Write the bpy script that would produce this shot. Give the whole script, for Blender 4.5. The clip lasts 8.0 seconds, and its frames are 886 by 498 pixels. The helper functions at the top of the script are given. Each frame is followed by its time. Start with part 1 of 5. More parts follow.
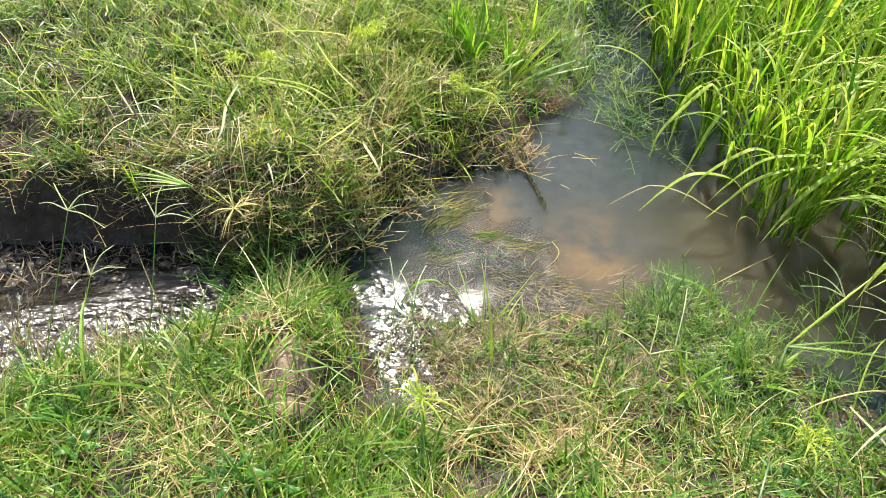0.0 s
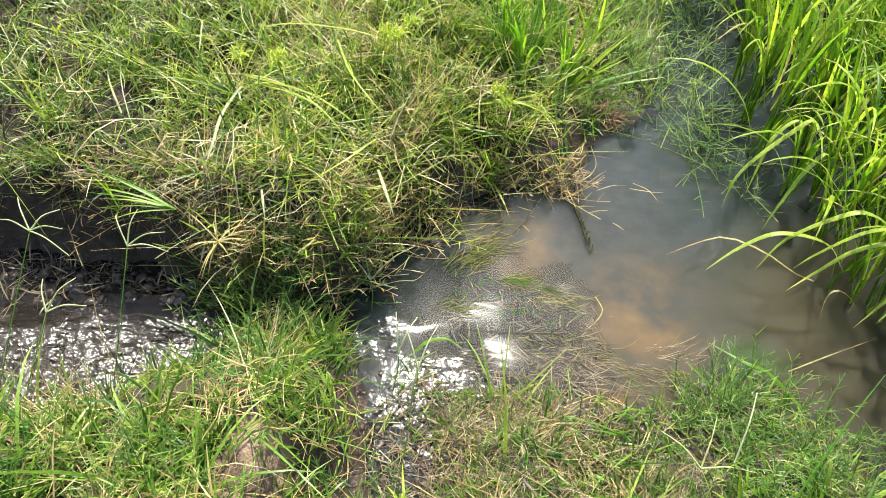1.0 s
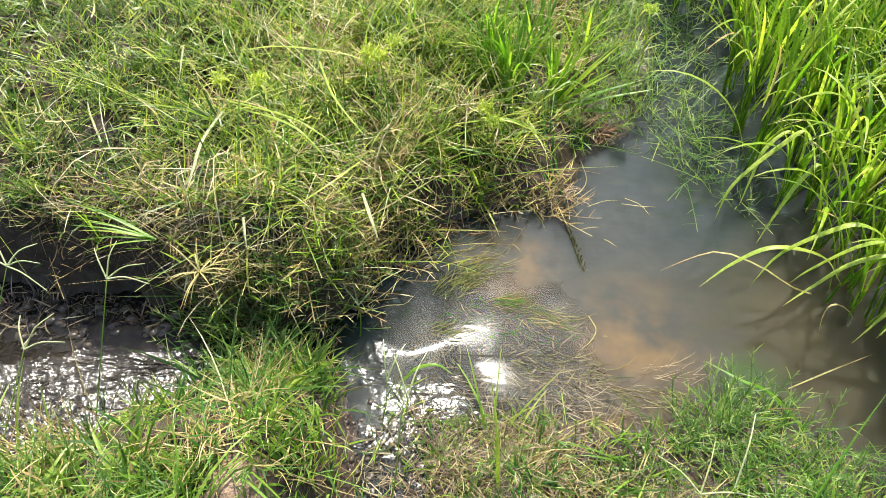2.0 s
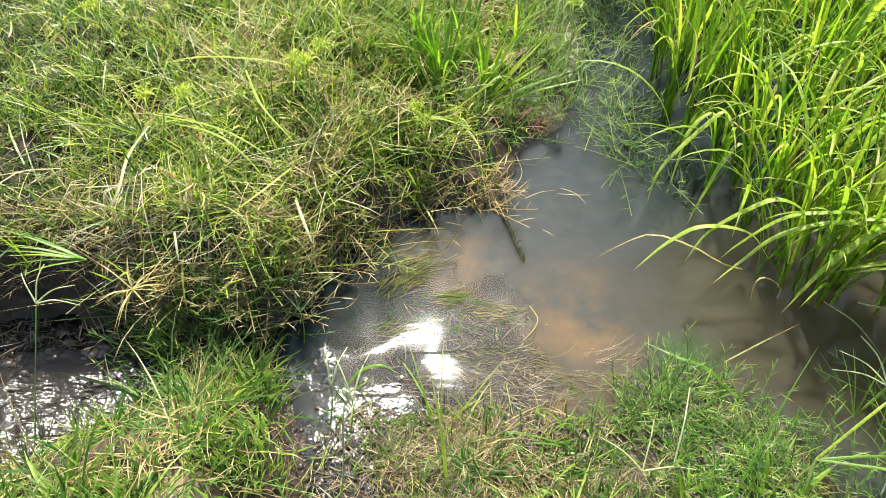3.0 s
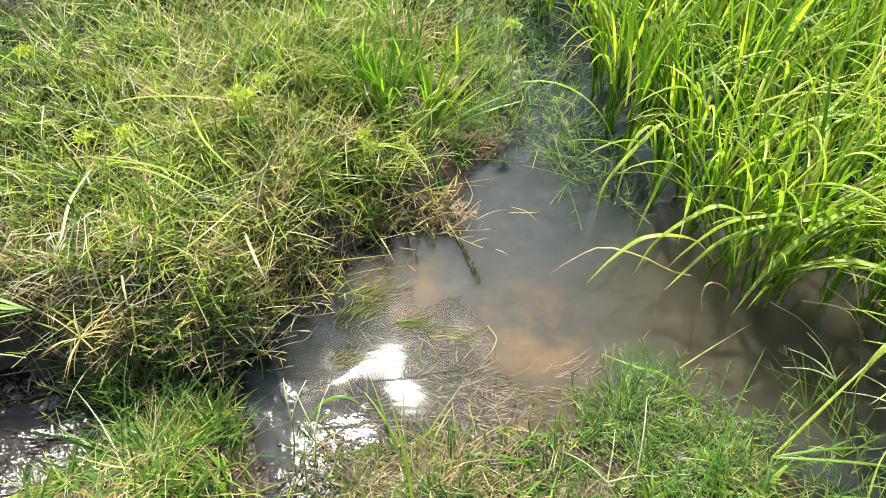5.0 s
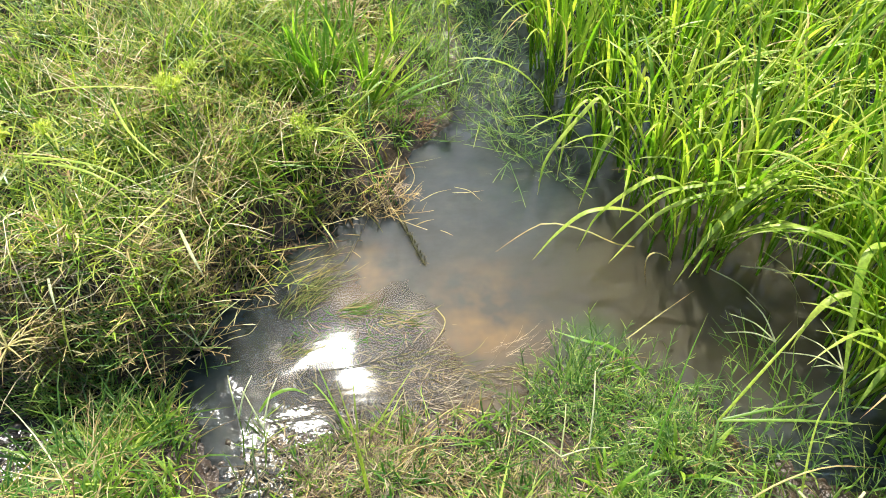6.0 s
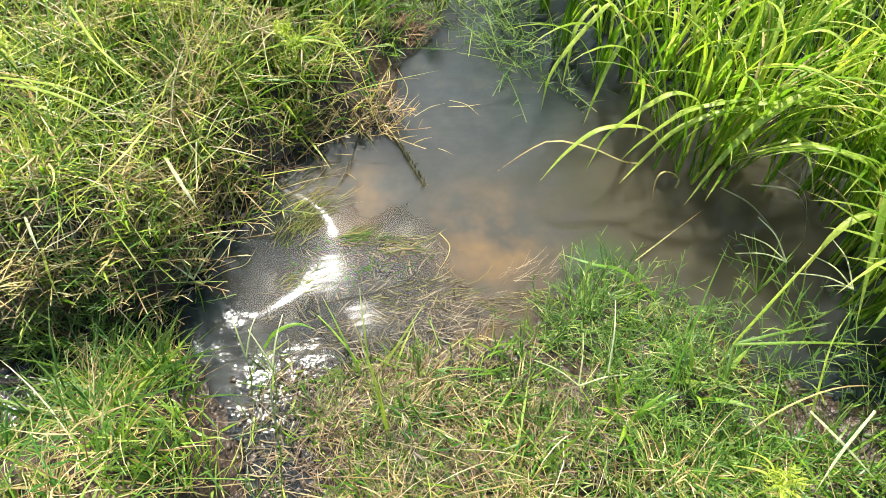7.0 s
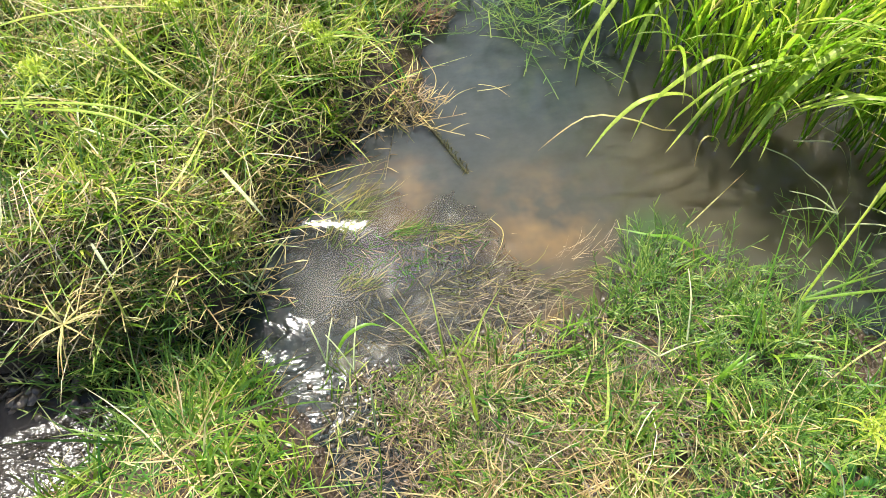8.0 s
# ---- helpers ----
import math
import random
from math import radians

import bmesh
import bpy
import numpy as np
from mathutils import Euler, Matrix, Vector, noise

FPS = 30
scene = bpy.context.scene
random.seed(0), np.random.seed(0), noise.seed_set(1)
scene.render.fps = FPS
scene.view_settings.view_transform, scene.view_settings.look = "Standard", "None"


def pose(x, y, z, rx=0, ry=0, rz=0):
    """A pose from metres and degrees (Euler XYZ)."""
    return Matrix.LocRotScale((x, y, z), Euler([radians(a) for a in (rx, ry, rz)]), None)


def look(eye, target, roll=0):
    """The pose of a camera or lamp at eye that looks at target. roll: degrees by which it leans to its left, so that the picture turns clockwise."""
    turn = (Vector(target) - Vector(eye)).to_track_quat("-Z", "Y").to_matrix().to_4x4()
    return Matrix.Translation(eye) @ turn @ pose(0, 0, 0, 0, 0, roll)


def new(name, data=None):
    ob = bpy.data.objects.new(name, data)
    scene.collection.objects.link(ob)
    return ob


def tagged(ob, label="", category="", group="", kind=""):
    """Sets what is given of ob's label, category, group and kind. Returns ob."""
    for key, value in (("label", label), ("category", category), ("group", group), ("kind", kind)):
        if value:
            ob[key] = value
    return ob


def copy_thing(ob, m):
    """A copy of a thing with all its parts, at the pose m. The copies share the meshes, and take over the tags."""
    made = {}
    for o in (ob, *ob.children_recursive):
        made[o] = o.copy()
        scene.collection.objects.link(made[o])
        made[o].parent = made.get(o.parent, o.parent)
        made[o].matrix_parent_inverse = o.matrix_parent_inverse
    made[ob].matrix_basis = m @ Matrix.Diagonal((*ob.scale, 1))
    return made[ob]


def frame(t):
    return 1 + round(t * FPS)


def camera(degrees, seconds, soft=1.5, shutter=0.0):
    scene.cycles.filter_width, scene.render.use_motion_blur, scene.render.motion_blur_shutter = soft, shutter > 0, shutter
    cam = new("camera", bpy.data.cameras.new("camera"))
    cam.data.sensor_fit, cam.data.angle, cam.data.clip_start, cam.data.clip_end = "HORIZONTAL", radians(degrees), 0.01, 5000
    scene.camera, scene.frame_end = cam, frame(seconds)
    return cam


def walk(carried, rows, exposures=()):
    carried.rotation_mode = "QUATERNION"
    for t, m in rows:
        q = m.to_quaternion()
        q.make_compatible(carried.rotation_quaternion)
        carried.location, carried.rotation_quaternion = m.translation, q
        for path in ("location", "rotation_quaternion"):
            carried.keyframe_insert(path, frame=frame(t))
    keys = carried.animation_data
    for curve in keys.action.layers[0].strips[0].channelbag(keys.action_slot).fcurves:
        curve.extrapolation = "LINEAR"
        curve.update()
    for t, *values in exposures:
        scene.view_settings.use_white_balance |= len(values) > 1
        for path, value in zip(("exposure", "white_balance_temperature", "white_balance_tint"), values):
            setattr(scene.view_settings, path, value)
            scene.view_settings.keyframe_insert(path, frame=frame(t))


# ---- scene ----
cam = camera(65.4, 8.0, soft=0.9)
EXPOSURE = 1.17
PATH = [
    (0, (0.152, 0.121, 1.593), (0.073, 1.479, 0.127), 0.5),
    (0.2, (0.153, 0.212, 1.573), (-0.011, 1.53, 0.078), -1.0),
    (0.5, (0.182, 0.365, 1.54), (-0.092, 1.63, 0.016), -4.0),
    (0.8, (0.216, 0.497, 1.531), (-0.054, 1.741, -0.011), -2.3),
    (1, (0.2, 0.52, 1.507), (-0.025, 1.773, -0.035), -0.2),
    (1.2, (0.182, 0.555, 1.499), (-0.07, 1.745, -0.089), -4.0),
    (1.5, (0.185, 0.573, 1.503), (-0.112, 1.811, -0.04), -3.9),
    (1.7, (0.199, 0.573, 1.497), (-0.066, 1.837, -0.03), -2.7),
    (2.8, (0.277, 0.56, 1.498), (0.107, 1.851, -0.019), -2.1),
    (3, (0.287, 0.568, 1.502), (0.164, 1.858, -0.022), -2.0),
    (3.3, (0.31, 0.591, 1.514), (0.264, 1.866, -0.026), -2.3),
    (3.5, (0.328, 0.59, 1.506), (0.329, 1.882, -0.021), -2.3),
    (3.8, (0.324, 0.593, 1.513), (0.325, 1.895, -0.004), -2.7),
    (4, (0.329, 0.583, 1.506), (0.315, 1.905, 0.005), -2.7),
    (4.2, (0.319, 0.577, 1.509), (0.314, 1.911, 0.018), -2.3),
    (5.3, (0.309, 0.567, 1.511), (0.293, 1.908, 0.028), -2.0),
    (5.5, (0.319, 0.568, 1.506), (0.336, 1.897, 0.011), -1.3),
    (5.8, (0.326, 0.58, 1.501), (0.416, 1.888, -0.008), -0.9),
    (6, (0.325, 0.587, 1.498), (0.452, 1.877, -0.025), -0.3),
    (6.3, (0.326, 0.605, 1.496), (0.47, 1.874, -0.044), 0.2),
    (6.5, (0.31, 0.627, 1.498), (0.482, 1.862, -0.066), 1.5),
    (6.7, (0.277, 0.66, 1.484), (0.465, 1.845, -0.116), 2.0),
    (7, (0.215, 0.708, 1.471), (0.443, 1.741, -0.227), 4.2),
    (7.2, (0.153, 0.721, 1.475), (0.445, 1.742, -0.219), 5.2),
    (7.5, (0.075, 0.725, 1.478), (0.363, 1.669, -0.262), 1.6),
    (7.7, (0.036, 0.718, 1.469), (0.345, 1.649, -0.274), 2.4),
    (8, (0.021, 0.764, 1.464), (0.316, 1.74, -0.257), 2.3),
]
walk(cam, [(t, look(eye, target, roll)) for t, eye, target, roll in PATH], exposures=[(0.0, EXPOSURE), (1.7, EXPOSURE - 0.03), (5.5, EXPOSURE + 0.05), (8.0, EXPOSURE + 0.08)])


# ---- light ----
SUN_UP, SUN_LEFT = radians(57.2), radians(9.5)
world = bpy.data.worlds.new("world")
scene.world = world
world.use_nodes = True
wn = world.node_tree.nodes
sky = wn.new("ShaderNodeTexSky")
sky.sky_type, sky.sun_disc = "NISHITA", False
sky.sun_elevation, sky.sun_rotation = SUN_UP, -SUN_LEFT
sky.air_density, sky.dust_density = 1.0, 3.0
wn["Background"].inputs["Strength"].default_value = 0.15
world.node_tree.links.new(sky.outputs[0], wn["Background"].inputs["Color"])
sun_to = Vector((-math.sin(SUN_LEFT) * math.cos(SUN_UP), math.cos(SUN_LEFT) * math.cos(SUN_UP), math.sin(SUN_UP)))
sun_data = bpy.data.lights.new("sun", "SUN")
sun_data.energy, sun_data.angle, sun_data.color = 4.9, radians(0.6), (1.0, 0.955, 0.87)
sun = new("sun", sun_data)
sun.matrix_world = look(sun_to * 30, (0, 0, 0))


# ---- materials ----
def node_material(name):
    mat = bpy.data.materials.new(name)
    mat.use_nodes = True
    tree = mat.node_tree
    tree.nodes.clear()
    out = tree.nodes.new("ShaderNodeOutputMaterial")
    return mat, tree, out


def add(tree, kind, links=(), **values):
    """A node; values by socket name with spaces as underscores, links as (socket, source)."""
    node = tree.nodes.new(kind)
    for key, value in values.items():
        node.inputs[key.replace("_", " ")].default_value = value
    for socket, source in links:
        tree.links.new(source, node.inputs[socket])
    return node


def ramp(tree, source, stops, mode="LINEAR"):
    node = tree.nodes.new("ShaderNodeValToRGB")
    node.color_ramp.interpolation = mode
    el = node.color_ramp.elements
    while len(el) < len(stops):
        el.new(0.5)
    for e, (at, colour) in zip(el, stops):
        e.position = at
        e.color = (*colour, 1)
    tree.links.new(source, node.inputs["Fac"])
    return node.outputs["Color"]


def mixed(tree, fac, a, b, mode="MIX"):
    node = tree.nodes.new("ShaderNodeMix")
    node.data_type, node.blend_type = "RGBA", mode
    for i, value in ((0, fac), (6, a), (7, b)):
        if isinstance(value, (float, int)):
            node.inputs[i].default_value = value
        elif isinstance(value, tuple):
            node.inputs[i].default_value = (*value, 1)
        else:
            tree.links.new(value, node.inputs[i])
    return node.outputs[2]


def maths(tree, op, a, b=0.0, c=0.0):
    node = tree.nodes.new("ShaderNodeMath")
    node.operation = op
    for i, value in enumerate((a, b, c)):
        if isinstance(value, (float, int)):
            node.inputs[i].default_value = value
        else:
            tree.links.new(value, node.inputs[i])
    return node.outputs[0]


def leaf_material(name, stops, tip, tip_from=0.6, tip_most=0.7, through_light=0.42, rough=0.4, gloss=0.5, per_object=False):
    """A leaf: hue by the blade (or the object), a drier tip, fine mottling, light passing through."""
    mat, tree, out = node_material(name)
    uv = tree.nodes.new("ShaderNodeUVMap")
    uv.uv_map = "blade"
    split = add(tree, "ShaderNodeSeparateXYZ", [("Vector", uv.outputs[0])])
    pick = split.outputs[0]
    if per_object:
        info = tree.nodes.new("ShaderNodeObjectInfo")
        pick = maths(tree, "FRACT", maths(tree, "ADD", info.outputs["Random"], split.outputs[0]))
    colour = ramp(tree, pick, stops)
    geo = tree.nodes.new("ShaderNodeNewGeometry")
    fine = add(tree, "ShaderNodeTexNoise", [("Vector", geo.outputs["Position"])], Scale=140.0, Detail=2.0)
    wide = add(tree, "ShaderNodeTexNoise", [("Vector", geo.outputs["Position"])], Scale=7.0, Detail=2.0)
    smooth = tree.nodes.new("ShaderNodeMapRange")
    smooth.interpolation_type = "SMOOTHSTEP"
    tree.links.new(split.outputs[1], smooth.inputs[0])
    smooth.inputs[1].default_value, smooth.inputs[2].default_value = tip_from, 1.02
    smooth.inputs[3].default_value, smooth.inputs[4].default_value = 0.0, tip_most
    colour = mixed(tree, smooth.outputs[0], colour, tip)
    shade = ramp(tree, fine.outputs["Fac"], [(0.3, (0.72, 0.72, 0.72)), (0.7, (1.2, 1.2, 1.2))])
    colour = mixed(tree, 1.0, colour, shade, "MULTIPLY")
    drift = ramp(tree, wide.outputs["Fac"], [(0.35, (0.82, 0.9, 0.8)), (0.65, (1.15, 1.08, 1.05))])
    colour = mixed(tree, 1.0, colour, drift, "MULTIPLY")
    body = add(tree, "ShaderNodeBsdfPrincipled", [("Base Color", colour)], Roughness=rough)
    body.inputs["Specular IOR Level"].default_value = gloss
    glow = mixed(tree, 1.0, colour, (1.25, 1.35, 0.7), "MULTIPLY")
    back = add(tree, "ShaderNodeBsdfTranslucent", [("Color", glow)])
    mix = add(tree, "ShaderNodeMixShader", [(1, body.outputs[0]), (2, back.outputs[0])], Fac=through_light)
    tree.links.new(mix.outputs[0], out.inputs["Surface"])
    return mat


GREEN = [(0.0, (0.045, 0.11, 0.01)), (0.3, (0.1, 0.2, 0.016)), (0.55, (0.2, 0.31, 0.025)), (0.8, (0.33, 0.41, 0.035)), (1.0, (0.44, 0.47, 0.1))]
FRESH = [(0.0, (0.04, 0.1, 0.012)), (0.35, (0.1, 0.2, 0.018)), (0.75, (0.19, 0.32, 0.03)), (1.0, (0.34, 0.42, 0.09))]
COUCH = [(0.0, (0.035, 0.1, 0.02)), (0.5, (0.09, 0.19, 0.03)), (0.85, (0.2, 0.31, 0.06)), (1.0, (0.38, 0.42, 0.13))]
DRY = [(0.0, (0.12, 0.075, 0.035)), (0.4, (0.26, 0.19, 0.08)), (0.75, (0.41, 0.33, 0.14)), (1.0, (0.56, 0.5, 0.26))]
RICE = [(0.0, (0.08, 0.19, 0.012)), (0.4, (0.15, 0.28, 0.018)), (0.75, (0.25, 0.37, 0.03)), (1.0, (0.38, 0.44, 0.07))]
mat_mound = leaf_material("mound_grass", GREEN, (0.38, 0.33, 0.14), 0.6, 0.65)
mat_fresh = leaf_material("fresh_grass", FRESH, (0.27, 0.33, 0.1), 0.7, 0.45)
# a darker green than mat_mound, with shade mixed into the leaf colour
mat_shaded_grass = leaf_material("dark_shaded_grass", [(0.0, (0.022, 0.06, 0.008)), (0.4, (0.05, 0.115, 0.013)), (0.75, (0.115, 0.19, 0.026)), (1.0, (0.27, 0.3, 0.1))], (0.3, 0.27, 0.12), 0.65, 0.5)
mat_couch = leaf_material("couch_grass", COUCH, (0.36, 0.36, 0.14), 0.75, 0.45, rough=0.42, gloss=0.35)
mat_pale_dry = leaf_material("pale_straw", [(0.0, (0.3, 0.22, 0.11)), (0.5, (0.47, 0.38, 0.21)), (1.0, (0.66, 0.58, 0.38))], (0.5, 0.42, 0.26), 0.7, 0.4, through_light=0.2, rough=0.6, gloss=0.3)
mat_dry = leaf_material("dry_grass", DRY, (0.5, 0.42, 0.25), 0.7, 0.4, through_light=0.25, rough=0.7, gloss=0.2)
mat_rice = leaf_material("rice_leaf", RICE, (0.5, 0.46, 0.15), 0.72, 0.6, through_light=0.5, rough=0.42, gloss=0.28, per_object=True)
mat_rice_field = leaf_material("rice_field_leaf", RICE, (0.5, 0.46, 0.15), 0.72, 0.6, through_light=0.5, rough=0.42, gloss=0.28)
mat_pale_leaf = leaf_material("pale_arching_leaf", [(0.0, (0.3, 0.42, 0.05)), (1.0, (0.42, 0.5, 0.1))], (0.5, 0.42, 0.16), 0.85, 0.7, through_light=0.5, rough=0.38, gloss=0.4, per_object=True)
mat_lime = leaf_material("lime_grass", [(0.0, (0.1, 0.24, 0.015)), (0.6, (0.19, 0.34, 0.025)), (1.0, (0.33, 0.43, 0.06))], (0.42, 0.44, 0.14), 0.8, 0.5, through_light=0.5, per_object=True)
mat_dark_green = leaf_material("dark_grass", [(0.0, (0.03, 0.12, 0.015)), (1.0, (0.09, 0.24, 0.03))], (0.2, 0.27, 0.08), 0.8, 0.5, per_object=True)
mat_straw = leaf_material("bleached_straw", [(0.0, (0.24, 0.26, 0.13)), (1.0, (0.36, 0.36, 0.22))], (0.36, 0.31, 0.18), 0.8, 0.4, through_light=0.2, rough=0.6, gloss=0.3, per_object=True)
mat_dead_leaf = leaf_material("dead_leaf", [(0.0, (0.42, 0.36, 0.12)), (1.0, (0.5, 0.42, 0.2))], (0.42, 0.22, 0.1), 0.5, 0.8, through_light=0.35, rough=0.6, per_object=True)
mat_umbel = leaf_material("sedge_flower", [(0.0, (0.26, 0.36, 0.03)), (1.0, (0.46, 0.5, 0.07))], (0.46, 0.46, 0.1), 0.7, 0.5, through_light=0.45, rough=0.6)
mat_spike = leaf_material("seed_spike", [(0.0, (0.3, 0.35, 0.15)), (1.0, (0.5, 0.52, 0.3))], (0.45, 0.42, 0.25), 0.7, 0.5, through_light=0.2, rough=0.7, per_object=True)
mat_roots = leaf_material("red_brown_roots", [(0.0, (0.09, 0.045, 0.025)), (0.6, (0.19, 0.1, 0.05)), (1.0, (0.38, 0.25, 0.12))], (0.4, 0.29, 0.15), 0.7, 0.4, through_light=0.15, rough=0.7)
mat_wet_straw = leaf_material("wet_straw", [(0.0, (0.045, 0.032, 0.02)), (0.5, (0.12, 0.088, 0.05)), (1.0, (0.38, 0.3, 0.18))], (0.28, 0.22, 0.13), 0.7, 0.4, through_light=0.15, rough=0.45, gloss=0.5)
mat_weed = leaf_material("pond_weed", [(0.0, (0.05, 0.09, 0.02)), (0.5, (0.14, 0.15, 0.05)), (1.0, (0.3, 0.24, 0.1))], (0.25, 0.2, 0.09), 0.6, 0.5, through_light=0.3, rough=0.9, gloss=0.05)
mat_wet_bark = leaf_material("wet_bark", [(0.0, (0.018, 0.017, 0.011)), (1.0, (0.03, 0.028, 0.015))], (0.06, 0.06, 0.02), 0.75, 0.8, through_light=0.0, rough=0.6, gloss=0.2)
mat_sunken = leaf_material("sunken_weed", [(0.0, (0.02, 0.018, 0.01)), (0.45, (0.12, 0.1, 0.045)), (1.0, (0.55, 0.45, 0.26))], (0.3, 0.25, 0.13), 0.7, 0.5, through_light=0.1, rough=0.9, gloss=0.05)
mat_moss = leaf_material("twig_moss", [(0.0, (0.03, 0.03, 0.012)), (1.0, (0.09, 0.085, 0.03))], (0.09, 0.09, 0.03), 0.7, 0.5, through_light=0.1, rough=0.8, gloss=0.1)
mat_algae = leaf_material("submerged_algae", [(0.0, (0.04, 0.13, 0.02)), (1.0, (0.1, 0.22, 0.03))], (0.12, 0.2, 0.05), 0.6, 0.4, through_light=0.35, rough=0.9, gloss=0.05)


def soil_material():
    mat, tree, out = node_material("soil")
    geo = tree.nodes.new("ShaderNodeNewGeometry")
    pos = geo.outputs["Position"]
    wide = add(tree, "ShaderNodeTexNoise", [("Vector", pos)], Scale=3.2, Detail=4.0)
    fine = add(tree, "ShaderNodeTexNoise", [("Vector", pos)], Scale=38.0, Detail=5.0, Roughness=0.65)
    grit = add(tree, "ShaderNodeTexVoronoi", [("Vector", pos)], Scale=150.0)
    colour = ramp(tree, fine.outputs["Fac"], [(0.25, (0.014, 0.009, 0.006)), (0.5, (0.036, 0.024, 0.015)), (0.75, (0.066, 0.047, 0.031))])
    damp = ramp(tree, wide.outputs["Fac"], [(0.35, (0.75, 0.75, 0.72)), (0.65, (1.2, 1.15, 1.1))])
    colour = mixed(tree, 1.0, colour, damp, "MULTIPLY")
    # ochre sand and grey silt on the bed, by patches
    split = add(tree, "ShaderNodeSeparateXYZ", [("Vector", pos)])
    under = tree.nodes.new("ShaderNodeMapRange")
    tree.links.new(split.outputs[2], under.inputs[0])
    under.inputs[1].default_value, under.inputs[2].default_value = -0.012, -0.03
    patch = add(tree, "ShaderNodeTexNoise", [("Vector", pos)], Scale=9.0, Detail=3.0)
    sand = maths(tree, "MAXIMUM", pale_place(tree, pos, (0.55, 1.6, -0.05), 0.03, 0.24), pale_place(tree, pos, (0.2, 1.8, -0.05), 0.02, 0.15))
    sand = maths(tree, "MAXIMUM", sand, pale_place(tree, pos, (0.52, 1.36, -0.02), 0.02, 0.2))
    sand = maths(tree, "MULTIPLY", sand, maths(tree, "MULTIPLY", patch.outputs["Fac"], 1.9))
    bed = ramp(tree, sand, [(0.1, (0.075, 0.07, 0.058)), (0.5, (0.2, 0.13, 0.06)), (1.0, (0.6, 0.34, 0.12))])
    colour = mixed(tree, under.outputs[0], colour, bed)
    # a bald, trodden pale place on the near bank
    bald = maths(tree, "MULTIPLY", pale_place(tree, pos, (-0.245, 0.965, 0.25), 0.06, 0.12), ramp(tree, patch.outputs["Fac"], [(0.4, (0.2, 0.2, 0.2)), (0.55, (1, 1, 1))]))
    colour = mixed(tree, bald, colour, mixed(tree, fine.outputs["Fac"], (0.22, 0.14, 0.085), (0.46, 0.32, 0.21)))
    # further off the soil is hidden under a turf of old and green grass
    turf = ramp(tree, fine.outputs["Fac"], [(0.3, (0.018, 0.03, 0.007)), (0.5, (0.04, 0.055, 0.012)), (0.7, (0.1, 0.095, 0.035))])
    dry = maths(tree, "SUBTRACT", 1.0, under.outputs[0])
    outer = maths(tree, "SUBTRACT", 1.0, pale_place(tree, pos, (0.0, 1.7, 0.1), 1.9, 3.2))
    colour = mixed(tree, maths(tree, "MULTIPLY", outer, dry), colour, turf)
    bump = add(tree, "ShaderNodeBump", [("Height", fine.outputs["Fac"]), ("Strength", maths(tree, "MULTIPLY", dry, 0.8))], Distance=0.012)
    bump2 = add(tree, "ShaderNodeBump", [("Height", grit.outputs["Distance"]), ("Normal", bump.outputs[0]), ("Strength", maths(tree, "MULTIPLY", dry, 0.4))], Distance=0.003)
    wet = tree.nodes.new("ShaderNodeMapRange")
    tree.links.new(split.outputs[2], wet.inputs[0])
    wet.inputs[1].default_value, wet.inputs[2].default_value, wet.inputs[3].default_value, wet.inputs[4].default_value = 0.02, 0.09, 0.3, 0.85
    body = add(tree, "ShaderNodeBsdfPrincipled", [("Base Color", colour), ("Normal", bump2.outputs[0]), ("Roughness", wet.outputs[0])], Specular_IOR_Level=0.4)
    tree.links.new(body.outputs[0], out.inputs["Surface"])
    return mat


def pale_place(tree, pos, centre, inner, outer):
    """1 within inner metres of centre, 0 past outer."""
    away = tree.nodes.new("ShaderNodeVectorMath")
    away.operation = "DISTANCE"
    tree.links.new(pos, away.inputs[0])
    away.inputs[1].default_value = centre
    fall = tree.nodes.new("ShaderNodeMapRange")
    fall.interpolation_type = "SMOOTHSTEP"
    tree.links.new(away.outputs["Value"], fall.inputs[0])
    fall.inputs[1].default_value, fall.inputs[2].default_value = outer, inner
    return fall.outputs[0]


